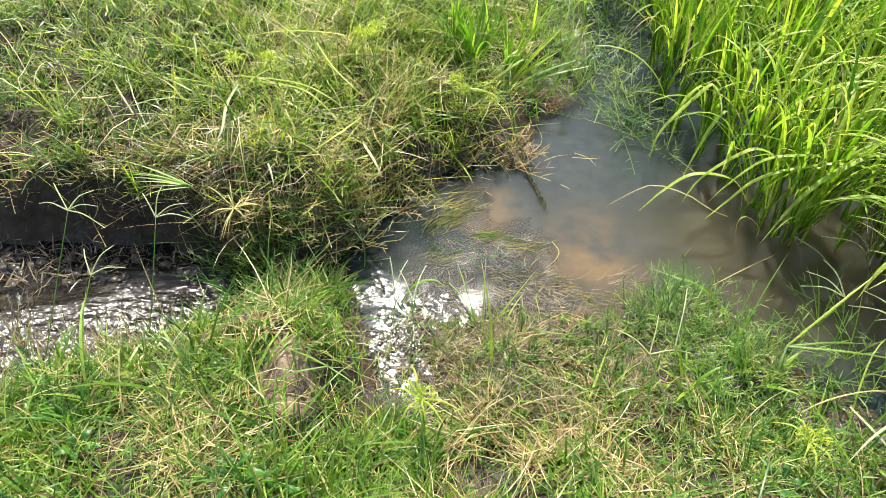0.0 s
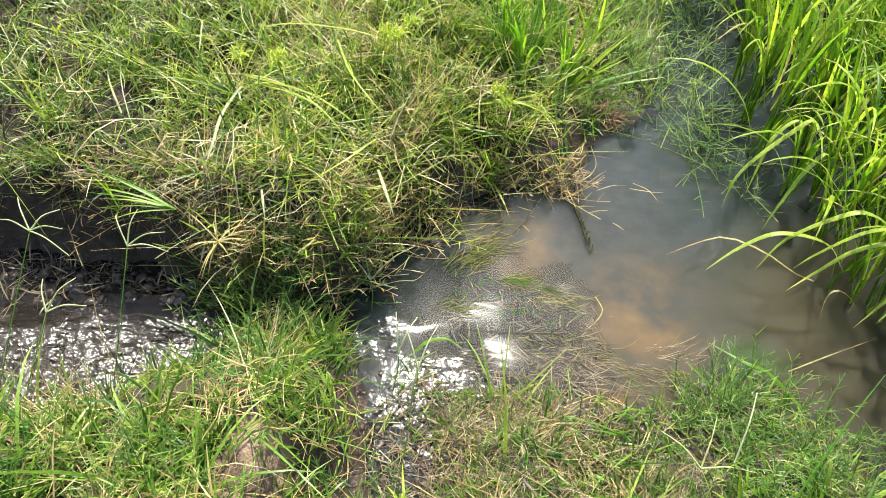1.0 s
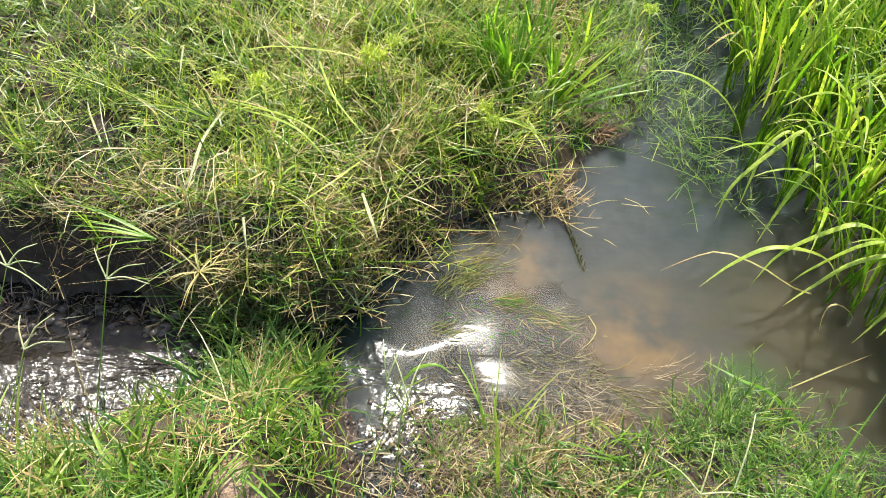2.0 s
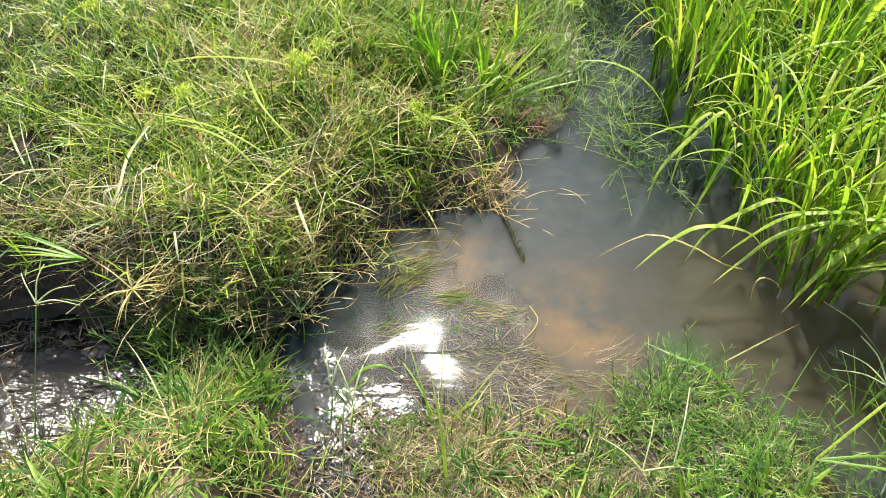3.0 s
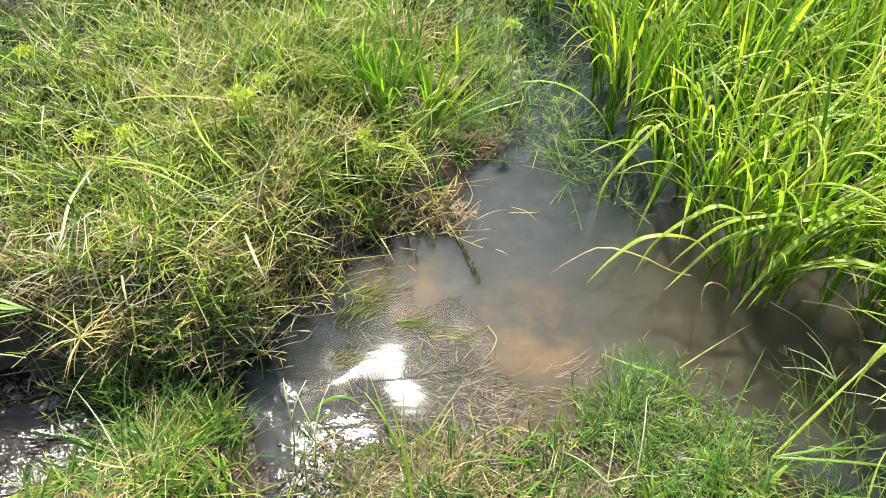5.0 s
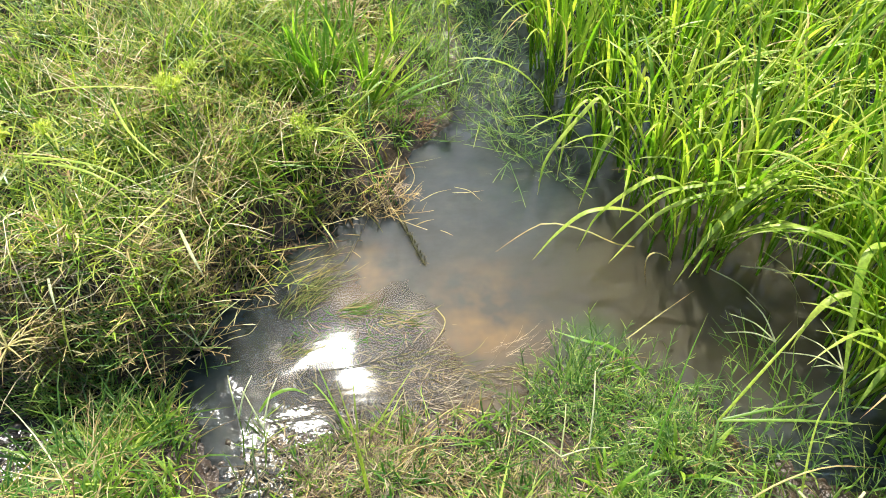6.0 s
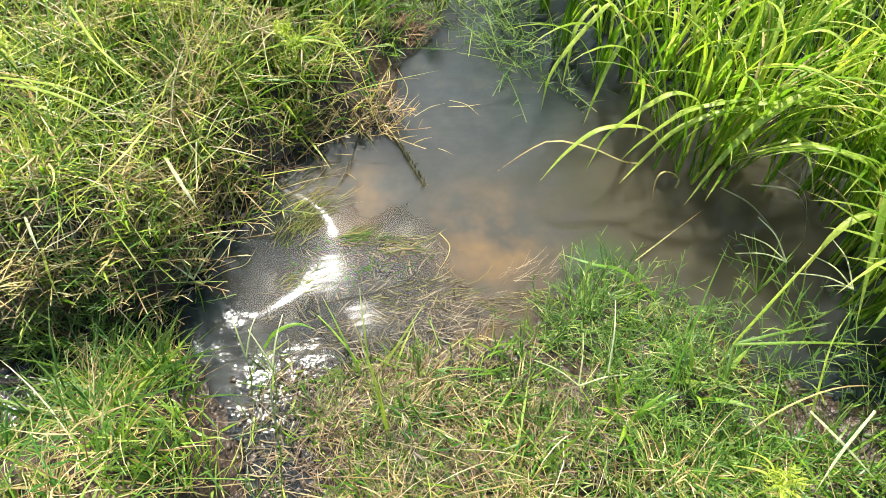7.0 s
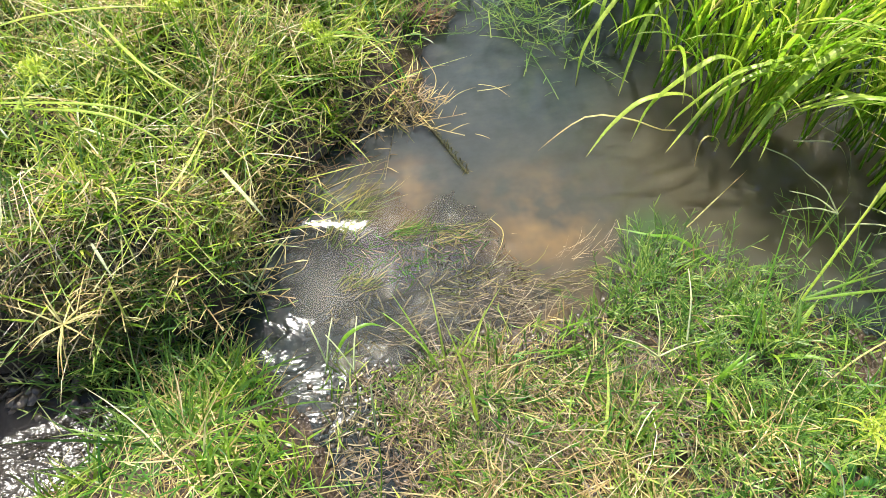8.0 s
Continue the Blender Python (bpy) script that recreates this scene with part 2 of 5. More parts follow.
def water_material():
    mat, tree, out = node_material("muddy_water")
    geo = tree.nodes.new("ShaderNodeNewGeometry")
    pos = geo.outputs["Position"]
    # how lively the surface is: the flowing channel and the inlet are, the pond hardly
    where = add(tree, "ShaderNodeSeparateXYZ", [("Vector", pos)])
    ditch = tree.nodes.new("ShaderNodeMapRange")
    ditch.interpolation_type = "SMOOTHSTEP"
    tree.links.new(where.outputs[0], ditch.inputs[0])
    ditch.inputs[1].default_value, ditch.inputs[2].default_value = -0.3, -0.52
    live = ditch.outputs[0]
    near_side = tree.nodes.new("ShaderNodeMapRange")
    near_side.interpolation_type = "SMOOTHSTEP"
    tree.links.new(maths(tree, "MULTIPLY_ADD", where.outputs[0], -0.24, where.outputs[1]), near_side.inputs[0])
    near_side.inputs[1].default_value, near_side.inputs[2].default_value, near_side.inputs[3].default_value = 1.63, 1.54, 0.0
    rapid = maths(tree, "MULTIPLY", live, near_side.outputs[0])
    mouth = pale_place(tree, pos, (0.01, 1.26, 0.0), 0.05, 0.24)
    inlet = maths(tree, "MAXIMUM", mouth, pale_place(tree, pos, (-0.15, 1.43, 0.0), 0.04, 0.12))
    patchy = add(tree, "ShaderNodeTexNoise", [("Vector", pos)], Scale=10.0, Detail=1.0)
    inlet = maths(tree, "MULTIPLY", inlet, ramp(tree, patchy.outputs["Fac"], [(0.36, (0.3, 0.3, 0.3)), (0.55, (1, 1, 1))]))
    shoal = pale_place(tree, pos, (0.27, 1.42, 0.0), 0.1, 0.28)
    flow = add(tree, "ShaderNodeMapping", [("Vector", pos)])
    flow.inputs["Scale"].default_value = (0.82, 1.18, 1.0)
    chop = add(tree, "ShaderNodeTexNoise", [("Vector", flow.outputs[0])], Scale=30.0, Detail=3.0, Roughness=0.55)
    calm = add(tree, "ShaderNodeTexNoise", [("Vector", flow.outputs[0])], Scale=9.0, Detail=2.0)
    height = maths(tree, "MULTIPLY", maths(tree, "MULTIPLY", chop.outputs["Fac"], inlet), 0.006)
    slide = maths(tree, "MULTIPLY", where.outputs[0], 0.06)
    height = maths(tree, "SUBTRACT", height, maths(tree, "MULTIPLY", slide, mouth))
    height = maths(tree, "ADD", height, maths(tree, "MULTIPLY", calm.outputs["Fac"], 0.0009))
    # the current in the ditch throws up short crossing waves
    turned = add(tree, "ShaderNodeMapping", [("Vector", pos)])
    turned.inputs["Rotation"].default_value = (0, 0, -0.3)
    turned.inputs["Scale"].default_value = (0.75, 1.25, 1.0)
    current = add(tree, "ShaderNodeTexNoise", [("Vector", turned.outputs[0])], Scale=31.0, Detail=3.0, Roughness=0.5, Distortion=0.2)
    height = maths(tree, "ADD", height, maths(tree, "MULTIPLY", maths(tree, "MULTIPLY", current.outputs["Fac"], live), 0.0105))
    # along the near side it runs downhill, to the pond and to the near bank
    fall = maths(tree, "MULTIPLY_ADD", where.outputs[0], 0.2, maths(tree, "MULTIPLY_ADD", where.outputs[1], 0.12, 0.016))
    height = maths(tree, "SUBTRACT", height, maths(tree, "MULTIPLY", fall, rapid))
    # a low standing swell over the shoal, where the water runs in
    swell = maths(tree, "MULTIPLY", pale_place(tree, pos, (0.12, 1.545, 0.0), 0.0, 0.18), 0.0024)
    height = maths(tree, "ADD", height, maths(tree, "MULTIPLY_ADD", pale_place(tree, pos, (0.21, 1.43, 0.0), 0.0, 0.1), 0.0014, swell))
    # beside the far bank it slides down into the pond
    chute = maths(tree, "MULTIPLY_ADD", where.outputs[1], -0.075, 0.12)
    height = maths(tree, "ADD", height, maths(tree, "MULTIPLY", pale_place(tree, pos, (-0.08, 1.61, 0.0), 0.11, 0.26), chute))
    ruffled = maths(tree, "MAXIMUM", pale_place(tree, pos, (0.125, 1.56, 0.0), 0.0, 0.1), pale_place(tree, pos, (0.21, 1.43, 0.0), 0.0, 0.09))
    # fine wavelets that run across the shoal
    wavelets = add(tree, "ShaderNodeMapping", [("Vector", pos)])
    wavelets.inputs["Scale"].default_value = (0.16, 1.0, 1.0)
    wavelets.inputs["Rotation"].default_value = (0, 0, 0.25)
    fine = add(tree, "ShaderNodeTexNoise", [("Vector", wavelets.outputs[0])], Scale=48.0, Detail=0.6)
    height = maths(tree, "ADD", height, maths(tree, "MULTIPLY", maths(tree, "MULTIPLY", fine.outputs["Fac"], maths(tree, "MULTIPLY_ADD", ruffled, 3.5, maths(tree, "MULTIPLY", shoal, 0.5))), 0.0003))
    bands = add(tree, "ShaderNodeTexWave", [("Vector", pos)], Scale=32.0, Distortion=1.2, Detail=1.0, Detail_Scale=0.6)
    bands.bands_direction = "DIAGONAL"
    band_at = maths(tree, "MULTIPLY", pale_place(tree, pos, (0.0, 1.63, 0.0), 0.03, 0.15), 0.00012)
    height = maths(tree, "ADD", height, maths(tree, "MULTIPLY", bands.outputs["Fac"], band_at))
    bump = add(tree, "ShaderNodeBump", [("Height", height)], Strength=1.0, Distance=1.0)
    cloud = add(tree, "ShaderNodeTexNoise", [("Vector", pos)], Scale=5.0, Detail=3.0)
    murk = ramp(tree, cloud.outputs["Fac"], [(0.35, (0.021, 0.032, 0.035)), (0.65, (0.029, 0.038, 0.035))])
    streak = add(tree, "ShaderNodeTexNoise", [("Vector", flow.outputs[0])], Scale=21.0, Detail=4.0, Roughness=0.6)
    mottle = ramp(tree, streak.outputs["Fac"], [(0.35, (0.7, 0.74, 0.72)), (0.52, (1.0, 1.0, 1.0)), (0.68, (1.35, 1.28, 1.05))])
    murk = mixed(tree, 1.0, murk, mottle, "MULTIPLY")
    # ochre clay stirred up over the shoals
    stir = add(tree, "ShaderNodeTexNoise", [("Vector", pos)], Scale=7.0, Detail=3.0, Roughness=0.6)
    ochre = maths(tree, "MAXIMUM", pale_place(tree, pos, (0.55, 1.6, 0.0), 0.0, 0.27), pale_place(tree, pos, (0.2, 1.8, 0.0), 0.0, 0.17))
    ochre = maths(tree, "MAXIMUM", ochre, pale_place(tree, pos, (0.5, 1.36, 0.0), 0.0, 0.2))
    ochre = maths(tree, "MULTIPLY", ochre, ramp(tree, stir.outputs["Fac"], [(0.38, (0.05, 0.05, 0.05)), (0.62, (1, 1, 1))]))
    murk = mixed(tree, maths(tree, "MULTIPLY", pale_place(tree, pos, (0.6, 1.55, 0.0), 0.1, 0.55), 0.55), murk, (0.046, 0.044, 0.03))
    murk = mixed(tree, maths(tree, "MULTIPLY", ochre, 0.85), murk, (0.15, 0.1, 0.044))
    murk = mixed(tree, maths(tree, "MULTIPLY", pale_place(tree, pos, (1.15, 1.66, 0.0), 0.2, 0.56), 0.85), murk, (0.074, 0.063, 0.037))
    murk = mixed(tree, live, murk, (0.02, 0.017, 0.013))
    green = maths(tree, "MULTIPLY", pale_place(tree, pos, (0.8, 1.5, 0.0), 0.02, 0.13), ramp(tree, stir.outputs["Fac"], [(0.3, (0.3, 0.3, 0.3)), (0.6, (1, 1, 1))]))
    murk = mixed(tree, green, murk, (0.042, 0.07, 0.025))
    silt = add(tree, "ShaderNodeBsdfPrincipled", [("Base Color", murk)], Roughness=1.0)
    silt.inputs["Specular IOR Level"].default_value = 0.0
    silt.inputs["Subsurface Weight"].default_value = 1.0
    silt.inputs["Subsurface Radius"].default_value = (1.0, 0.9, 0.7)
    silt.inputs["Subsurface Scale"].default_value = 0.5
    clear = add(tree, "ShaderNodeBsdfTransparent", Color=(0.95, 0.92, 0.84, 1))
    thick = tree.nodes.new("ShaderNodeMapRange")
    tree.links.new(cloud.outputs["Fac"], thick.inputs[0])
    thick.inputs[1].default_value, thick.inputs[2].default_value, thick.inputs[3].default_value, thick.inputs[4].default_value = 0.3, 0.7, 0.84, 0.94
    clearer = maths(tree, "SUBTRACT", thick.outputs[0], maths(tree, "MULTIPLY", pale_place(tree, pos, (0.2, 1.5, 0.0), 0.15, 0.42), 0.3))
    body = add(tree, "ShaderNodeMixShader", [(0, clearer), (1, clear.outputs[0]), (2, silt.outputs[0])])
    rough = maths(tree, "MAXIMUM", maths(tree, "MULTIPLY", rapid, 0.11), maths(tree, "MULTIPLY", inlet, 0.13))
    rough = maths(tree, "ADD", maths(tree, "MAXIMUM", rough, maths(tree, "MULTIPLY", ruffled, 0.16)), 0.05)
    shine = add(tree, "ShaderNodeBsdfGlossy", [("Normal", bump.outputs[0]), ("Roughness", rough)])
    edge = add(tree, "ShaderNodeFresnel", [("Normal", bump.outputs[0])], IOR=1.33)
    mix = add(tree, "ShaderNodeMixShader", [(0, edge.outputs[0]), (1, body.outputs[0]), (2, shine.outputs[0])])
    tree.links.new(mix.outputs[0], out.inputs["Surface"])
    return mat


def mud_material():
    mat, tree, out = node_material("wet_mud")
    geo = tree.nodes.new("ShaderNodeNewGeometry")
    grain = add(tree, "ShaderNodeTexNoise", [("Vector", geo.outputs["Position"])], Scale=90.0, Detail=4.0)
    colour = ramp(tree, grain.outputs["Fac"], [(0.3, (0.02, 0.015, 0.01)), (0.7, (0.085, 0.065, 0.045))])
    bump = add(tree, "ShaderNodeBump", [("Height", grain.outputs["Fac"])], Strength=0.7, Distance=0.004)
    body = add(tree, "ShaderNodeBsdfPrincipled", [("Base Color", colour), ("Normal", bump.outputs[0])], Roughness=0.32)
    tree.links.new(body.outputs[0], out.inputs["Surface"])
    return mat


mat_mud = mud_material()
mat_soil, mat_water = soil_material(), water_material()


# ---- shape of the land ----
WATER = np.array([
    (-40, 2.4), (-3, 1.66), (-1.25, 1.54), (-0.94, 1.56), (-0.6, 1.53), (-0.43, 1.52), (-0.28, 1.55), (-0.22, 1.62), (-0.12, 1.8), (-0.03, 1.91),
    (0.1, 2.0), (0.2, 2.02), (0.33, 2.06), (0.36, 2.24), (0.49, 2.36), (0.59, 2.6), (0.62, 2.8), (0.62, 3.05), (0.6, 3.4), (0.6, 4.2), (0.8, 6.5), (6, 20), (30, 60), (90, 60),
    (90, -8), (8, -0.6), (3, 0.55), (1.8, 0.92), (1.35, 1.05), (1.1, 1.18), (1.0, 1.32), (0.9, 1.41), (0.8, 1.45), (0.68, 1.44), (0.62, 1.34),
    (0.41, 1.33), (0.21, 1.33), (0.1, 1.29), (0.08, 1.2), (0.09, 1.07), (0.07, 0.99), (-0.02, 1.0), (-0.07, 1.1), (-0.11, 1.2), (-0.16, 1.33), (-0.22, 1.41), (-0.3, 1.42),
    (-0.46, 1.36), (-0.62, 1.2), (-0.77, 1.08), (-0.9, 1.01), (-1.02, 0.96), (-1.6, 0.85), (-3, 0.8), (-40, 0.5)])


def shore(x, y):
    """Distance to the waterline, plus on land and minus in the water."""
    x, y = np.asarray(x, float), np.asarray(y, float)
    best, inside = np.full(x.shape, 1e9), np.zeros(x.shape, bool)
    for (ax, ay), (bx, by) in zip(WATER, np.roll(WATER, -1, 0)):
        dx, dy = bx - ax, by - ay
        f = np.clip(((x - ax) * dx + (y - ay) * dy) / (dx * dx + dy * dy), 0, 1)
        best = np.minimum(best, (x - ax - f * dx) ** 2 + (y - ay - f * dy) ** 2)
        inside ^= ((ay > y) != (by > y)) & (x < dx * (y - ay) / (dy if dy else 1e-9) + ax)
    return np.where(inside, -1, 1) * np.sqrt(best)


def lumps(x, y, size, seed):
    """Smooth value noise, 0 to 1."""
    table = np.random.RandomState(seed).rand(64, 64)
    u, v = np.asarray(x) / size, np.asarray(y) / size
    i, j = np.floor(u).astype(int), np.floor(v).astype(int)
    f, g = u - i, v - j
    f, g = f * f * (3 - 2 * f), g * g * (3 - 2 * g)
    at = lambda a, b: table[a % 64, b % 64]
    return (at(i, j) * (1 - f) + at(i + 1, j) * f) * (1 - g) + (at(i, j + 1) * (1 - f) + at(i + 1, j + 1) * f) * g


def height(x, y):
    x, y = np.asarray(x, float), np.asarray(y, float)
    d = shore(x, y) + (lumps(x, y, 0.09, 21) - 0.5) * 0.045 + (lumps(x, y, 0.03, 22) - 0.5) * 0.02
    far = y > 1.465
    top_far = np.interp(x, [-1.2, -0.6, -0.3, 0.0, 0.3, 0.8], [0.25, 0.25, 0.22, 0.15, 0.06, 0.03]) + 0.02 * np.clip(y - 2, 0, 2)
    wide_far = np.interp(x, [-0.5, -0.2, 0.1, 0.5], [0.05, 0.065, 0.11, 0.3])
    top_near = np.interp(x, [-1.0, -0.5, -0.25, -0.1, 0.1, 0.6, 1.0, 2.0], [0.2, 0.21, 0.255, 0.11, 0.05, 0.05, 0.07, 0.12])
    top_near = top_near + (0.24 - top_near) * np.clip((0.95 - y) / 0.7, 0, 1)
    top_near = np.where(x < 0, top_near * np.clip((1.45 - y) / 0.35, 0.35, 1), top_near)
    wide_near = np.interp(x, [-0.3, 0.0, 0.2, 0.8, 1.3], [0.11, 0.2, 0.4, 0.4, 0.4])
    top, wide = np.where(far, top_far, top_near), np.where(far, wide_far, wide_near)
    land = top * (1 - np.exp(-1.7 * np.clip(d, 0, None) / wide))
    rough = ((lumps(x, y, 0.13, 3) - 0.5) * 0.05 + (lumps(x, y, 0.045, 4) - 0.5) * 0.022) * np.where(far, 2.1, 1.3)
    land = land + rough * np.clip(d / 0.06, 0, 1)
    bed = -(0.1 - 0.004 * np.exp(-((x - 0.5) ** 2 + (y - 1.5) ** 2) / 0.06)) * (1 - np.exp(np.clip(d, None, 0) / 0.16)) - 0.003 + rough * 0.4 * np.clip(-d / 0.1, 0, 1)
    return np.where(d > 0, np.maximum(land, 0.003), np.minimum(bed, -0.003))


def quick_mesh(name, verts, faces, material, uv=None, smooth=True):
    """A mesh out of arrays of corners and four-sided faces."""
    me = bpy.data.meshes.new(name)
    faces = np.asarray(faces, np.int32)
    me.vertices.add(len(verts))
    me.vertices.foreach_set("co", np.asarray(verts, np.float32).ravel())
    me.loops.add(faces.size)
    me.loops.foreach_set("vertex_index", faces.ravel())
    me.polygons.add(len(faces))
    me.polygons.foreach_set("loop_start", np.arange(0, faces.size, 4, dtype=np.int32))
    me.polygons.foreach_set("use_smooth", np.full(len(faces), smooth))
    me.update(calc_edges=True)
    if uv is not None:
        layer = me.uv_layers.new(name="blade")
        layer.data.foreach_set("uv", np.asarray(uv, np.float32)[faces.ravel()].ravel())
    me.materials.append(material)
    return me


def lattice(xs, ys):
    i, j = np.meshgrid(np.arange(len(xs) - 1), np.arange(len(ys) - 1), indexing="ij")
    a = (i * len(ys) + j).ravel()
    return np.stack([a, a + len(ys), a + len(ys) + 1, a + 1], 1)


def spaced(lo, hi, step, reach):
    out = np.geomspace(step * 2, reach, 34)
    return np.concatenate([(lo - out)[::-1], np.arange(lo, hi, step), hi + out])


gx, gy = spaced(-2.2, 2.6, 0.02, 260), spaced(0.0, 4.2, 0.02, 260)
X, Y = np.meshgrid(gx, gy, indexing="ij")
ground = new("ground", quick_mesh("ground", np.stack([X, Y, height(X, Y)], -1).reshape(-1, 3), lattice(gx, gy), mat_soil))
tagged(ground, "dark damp soil of the ditch banks and muddy pond bed", "ground", kind="structure")
wx, wy = np.linspace(-40, 90, 8), np.linspace(-10, 62, 8)
X, Y = np.meshgrid(wx, wy, indexing="ij")
water = new("water", quick_mesh("water", np.stack([X, Y, 0 * X], -1).reshape(-1, 3), lattice(wx, wy), mat_water))
tagged(water, "shallow murky grey-brown water with sun glitter and ripples", "water", kind="structure")


# ---- blades ----
def ribbon_mesh(name, paths, widths, side, pick, material, fold=0.0):
    """Ribbons along paths (n, k, 3), widths (n, k), side (n, 3) or (n, k, 3); fold lifts the edges over the midrib."""
    n, k = widths.shape
    if side.ndim == 2:
        side = np.repeat(side[:, None], k, 1)
    along = np.gradient(paths, axis=1)
    along /= np.linalg.norm(along, axis=2, keepdims=True) + 1e-9
    side = side - along * (side * along).sum(2, keepdims=True)
    side /= np.linalg.norm(side, axis=2, keepdims=True) + 1e-9
    half = side * widths[..., None] / 2
    rows = [paths - half, paths + half]
    if fold:
        up = np.cross(side, along) * (widths * fold)[..., None]
        rows = [paths - half + up, paths, paths + half + up]
    c = len(rows)
    verts = np.stack(rows, 2).reshape(-1, 3)
    at = (np.arange(n)[:, None, None] * k + np.arange(k - 1)[None, :, None]) * c + np.arange(c - 1)[None, None, :]
    at = at.ravel()
    faces = np.stack([at, at + 1, at + c + 1, at + c], 1)
    v = np.broadcast_to(np.linspace(0, 1, k)[None, :, None], (n, k, c))
    u = np.broadcast_to(np.asarray(pick, float)[:, None, None], (n, k, c))
    return quick_mesh(name, verts, faces, material, np.stack([u, v], -1).reshape(-1, 2))


def bent(root, length, lean, bend, azimuth, k, power=1.2):
    """Paths that start at root, lean from upright by lean and bend over by bend more (radians) towards azimuth."""
    s = (np.arange(k - 1) + 0.5) / (k - 1)
    theta = lean[:, None] + bend[:, None] * s[None] ** power
    step = (length / (k - 1))[:, None]
    flat = np.cumsum(np.sin(theta) * step, 1)
    rise = np.cumsum(np.cos(theta) * step, 1)
    out = np.repeat(root[:, None], k, 1).copy()
    out[:, 1:, 0] += flat * np.cos(azimuth)[:, None]
    out[:, 1:, 1] += flat * np.sin(azimuth)[:, None]
    out[:, 1:, 2] += rise
    return out


PROFILE = {4: (0.75, 1.0, 0.7, 0.04), 5: (0.7, 1.0, 0.92, 0.6, 0.04), 3: (0.8, 0.9, 0.05)}


def sward(name, roots, rs, length, width, lean, bend, material, k=4, azimuth=None, spread=math.pi, floor=None):
    """Many loose blades as one mesh."""
    n = len(roots)
    size = rs.uniform(0, 1, n) ** 1.3
    L = length[0] + (length[1] - length[0]) * size
    W = rs.uniform(*width, n)
    az = rs.uniform(-math.pi, math.pi, n) if azimuth is None else azimuth + rs.uniform(-spread, spread, n)
    paths = bent(roots, L, rs.uniform(*lean, n), rs.uniform(*bend, n), az, k)
    curl = (rs.normal(0, 0.22, n) * L)[:, None] * np.linspace(0, 1, k)[None] ** 2
    paths[:, :, 0] -= curl * np.sin(az)[:, None]
    paths[:, :, 1] += curl * np.cos(az)[:, None]
    if floor is not None:
        low = floor(paths[:, 1:, 0], paths[:, 1:, 1]) + rs.uniform(0.001, 0.02, (n, 1))
        paths[:, 1:, 2] = np.maximum(paths[:, 1:, 2], low)
    turn = rs.uniform(-1.1, 1.1, n)
    flat = np.stack([-np.sin(az), np.cos(az), 0 * az], 1)
    tip = np.stack([np.cos(az), np.sin(az), 0 * az], 1)
    side = flat * np.cos(turn)[:, None] + (tip * 0.5 + np.array([0, 0, 0.6])) * np.sin(turn)[:, None]
    return ribbon_mesh(name, paths, W[:, None] * np.array(PROFILE[k])[None], side, rs.uniform(0, 1, n), material)


def scatter(rs, n, x, y, keep):
    """n roots in a rectangle where keep(x, y, distance to the waterline) says so, by chance."""
    got = []
    count = 0
    while count < n:
        px, py = rs.uniform(*x, n), rs.uniform(*y, n)
        ok = rs.uniform(0, 1, n) < keep(px, py, shore(px, py))
        got.append(np.stack([px[ok], py[ok]], 1))
        count += ok.sum()
        if len(got) > 40:
            break
    at = np.concatenate(got)[:n]
    return np.concatenate([at, height(at[:, 0], at[:, 1])[:, None] - 0.004], 1)


def stuff(name, mesh, label, category):
    return tagged(new(name, mesh), label, category, kind="stuff")


rs = np.random.RandomState(7)


def on_mound(px, py, d):
    clumps = np.clip(lumps(px, py, 0.085, 11) * 2.8 - 0.75, np.where(px < -0.6, 0.25, 0.03), 1)
    edge = np.where(px < -0.66, d > 0.03, d > -0.004) * np.where((px > 0.02) & (px < 0.42) & (d < 0.13) & (py < 2.35), 0.4, 1)
    return edge * (py > 1.466) * clumps * np.clip(1.6 - 0.3 * (py - 1.5), 0.25, 1) * np.interp(px, [-2.2, -1.7, -1.3, -0.85, -0.5], [0.6, 0.65, 0.65, 0.8, 1])


def strawy(px, py):
    """Where dead grass prevails over green, by patches."""
    return np.clip(lumps(px, py, 0.19, 31) * 3.4 - 1.2, 0, 1) * np.where((px < -0.65) & (py > 1.5), 0.35, 1)


def matted(px, py):
    """The soggy, trodden, straw-covered shore of the pond."""
    return np.clip(1 - np.hypot((px - 0.34) / 0.44, (py - 1.16) / 0.23), 0, 1)


def on_near(px, py, d):
    bald = (px + 0.25) ** 2 + (py - 0.965) ** 2 < (0.055 + 0.06 * lumps(px, py, 0.03, 5)) ** 2
    bald |= (px + 0.27) ** 2 + (py - 0.8) ** 2 < (0.02 + 0.05 * lumps(px, py, 0.03, 6)) ** 2
    clumps = np.clip(lumps(px, py, 0.08, 12) * 2.4 - 0.62, 0.04, 1)
    soggy = np.where(px > -0.2, np.clip(d / 0.07, 0.05, 1), 1)
    tongue = np.where((px > -0.62) & (px < -0.08) & (py > 1.08), 0.5, 1)
    return (d > -0.004) * (py < 1.466) * tongue * clumps * ~bald * soggy * np.where((px > 0.6) & (py > 1.02), 0.2, 1) * np.where(px > 0.55, 0.42, 1) * (1 - 0.85 * np.clip(matted(px, py) * 2, 0, 1))


def on_mat(px, py, d):
    return (d > -0.03) * np.clip(matted(px, py) * 2, 0, 1) * np.clip(lumps(px, py, 0.06, 15) * 2.8 - 0.8, 0.04, 1)


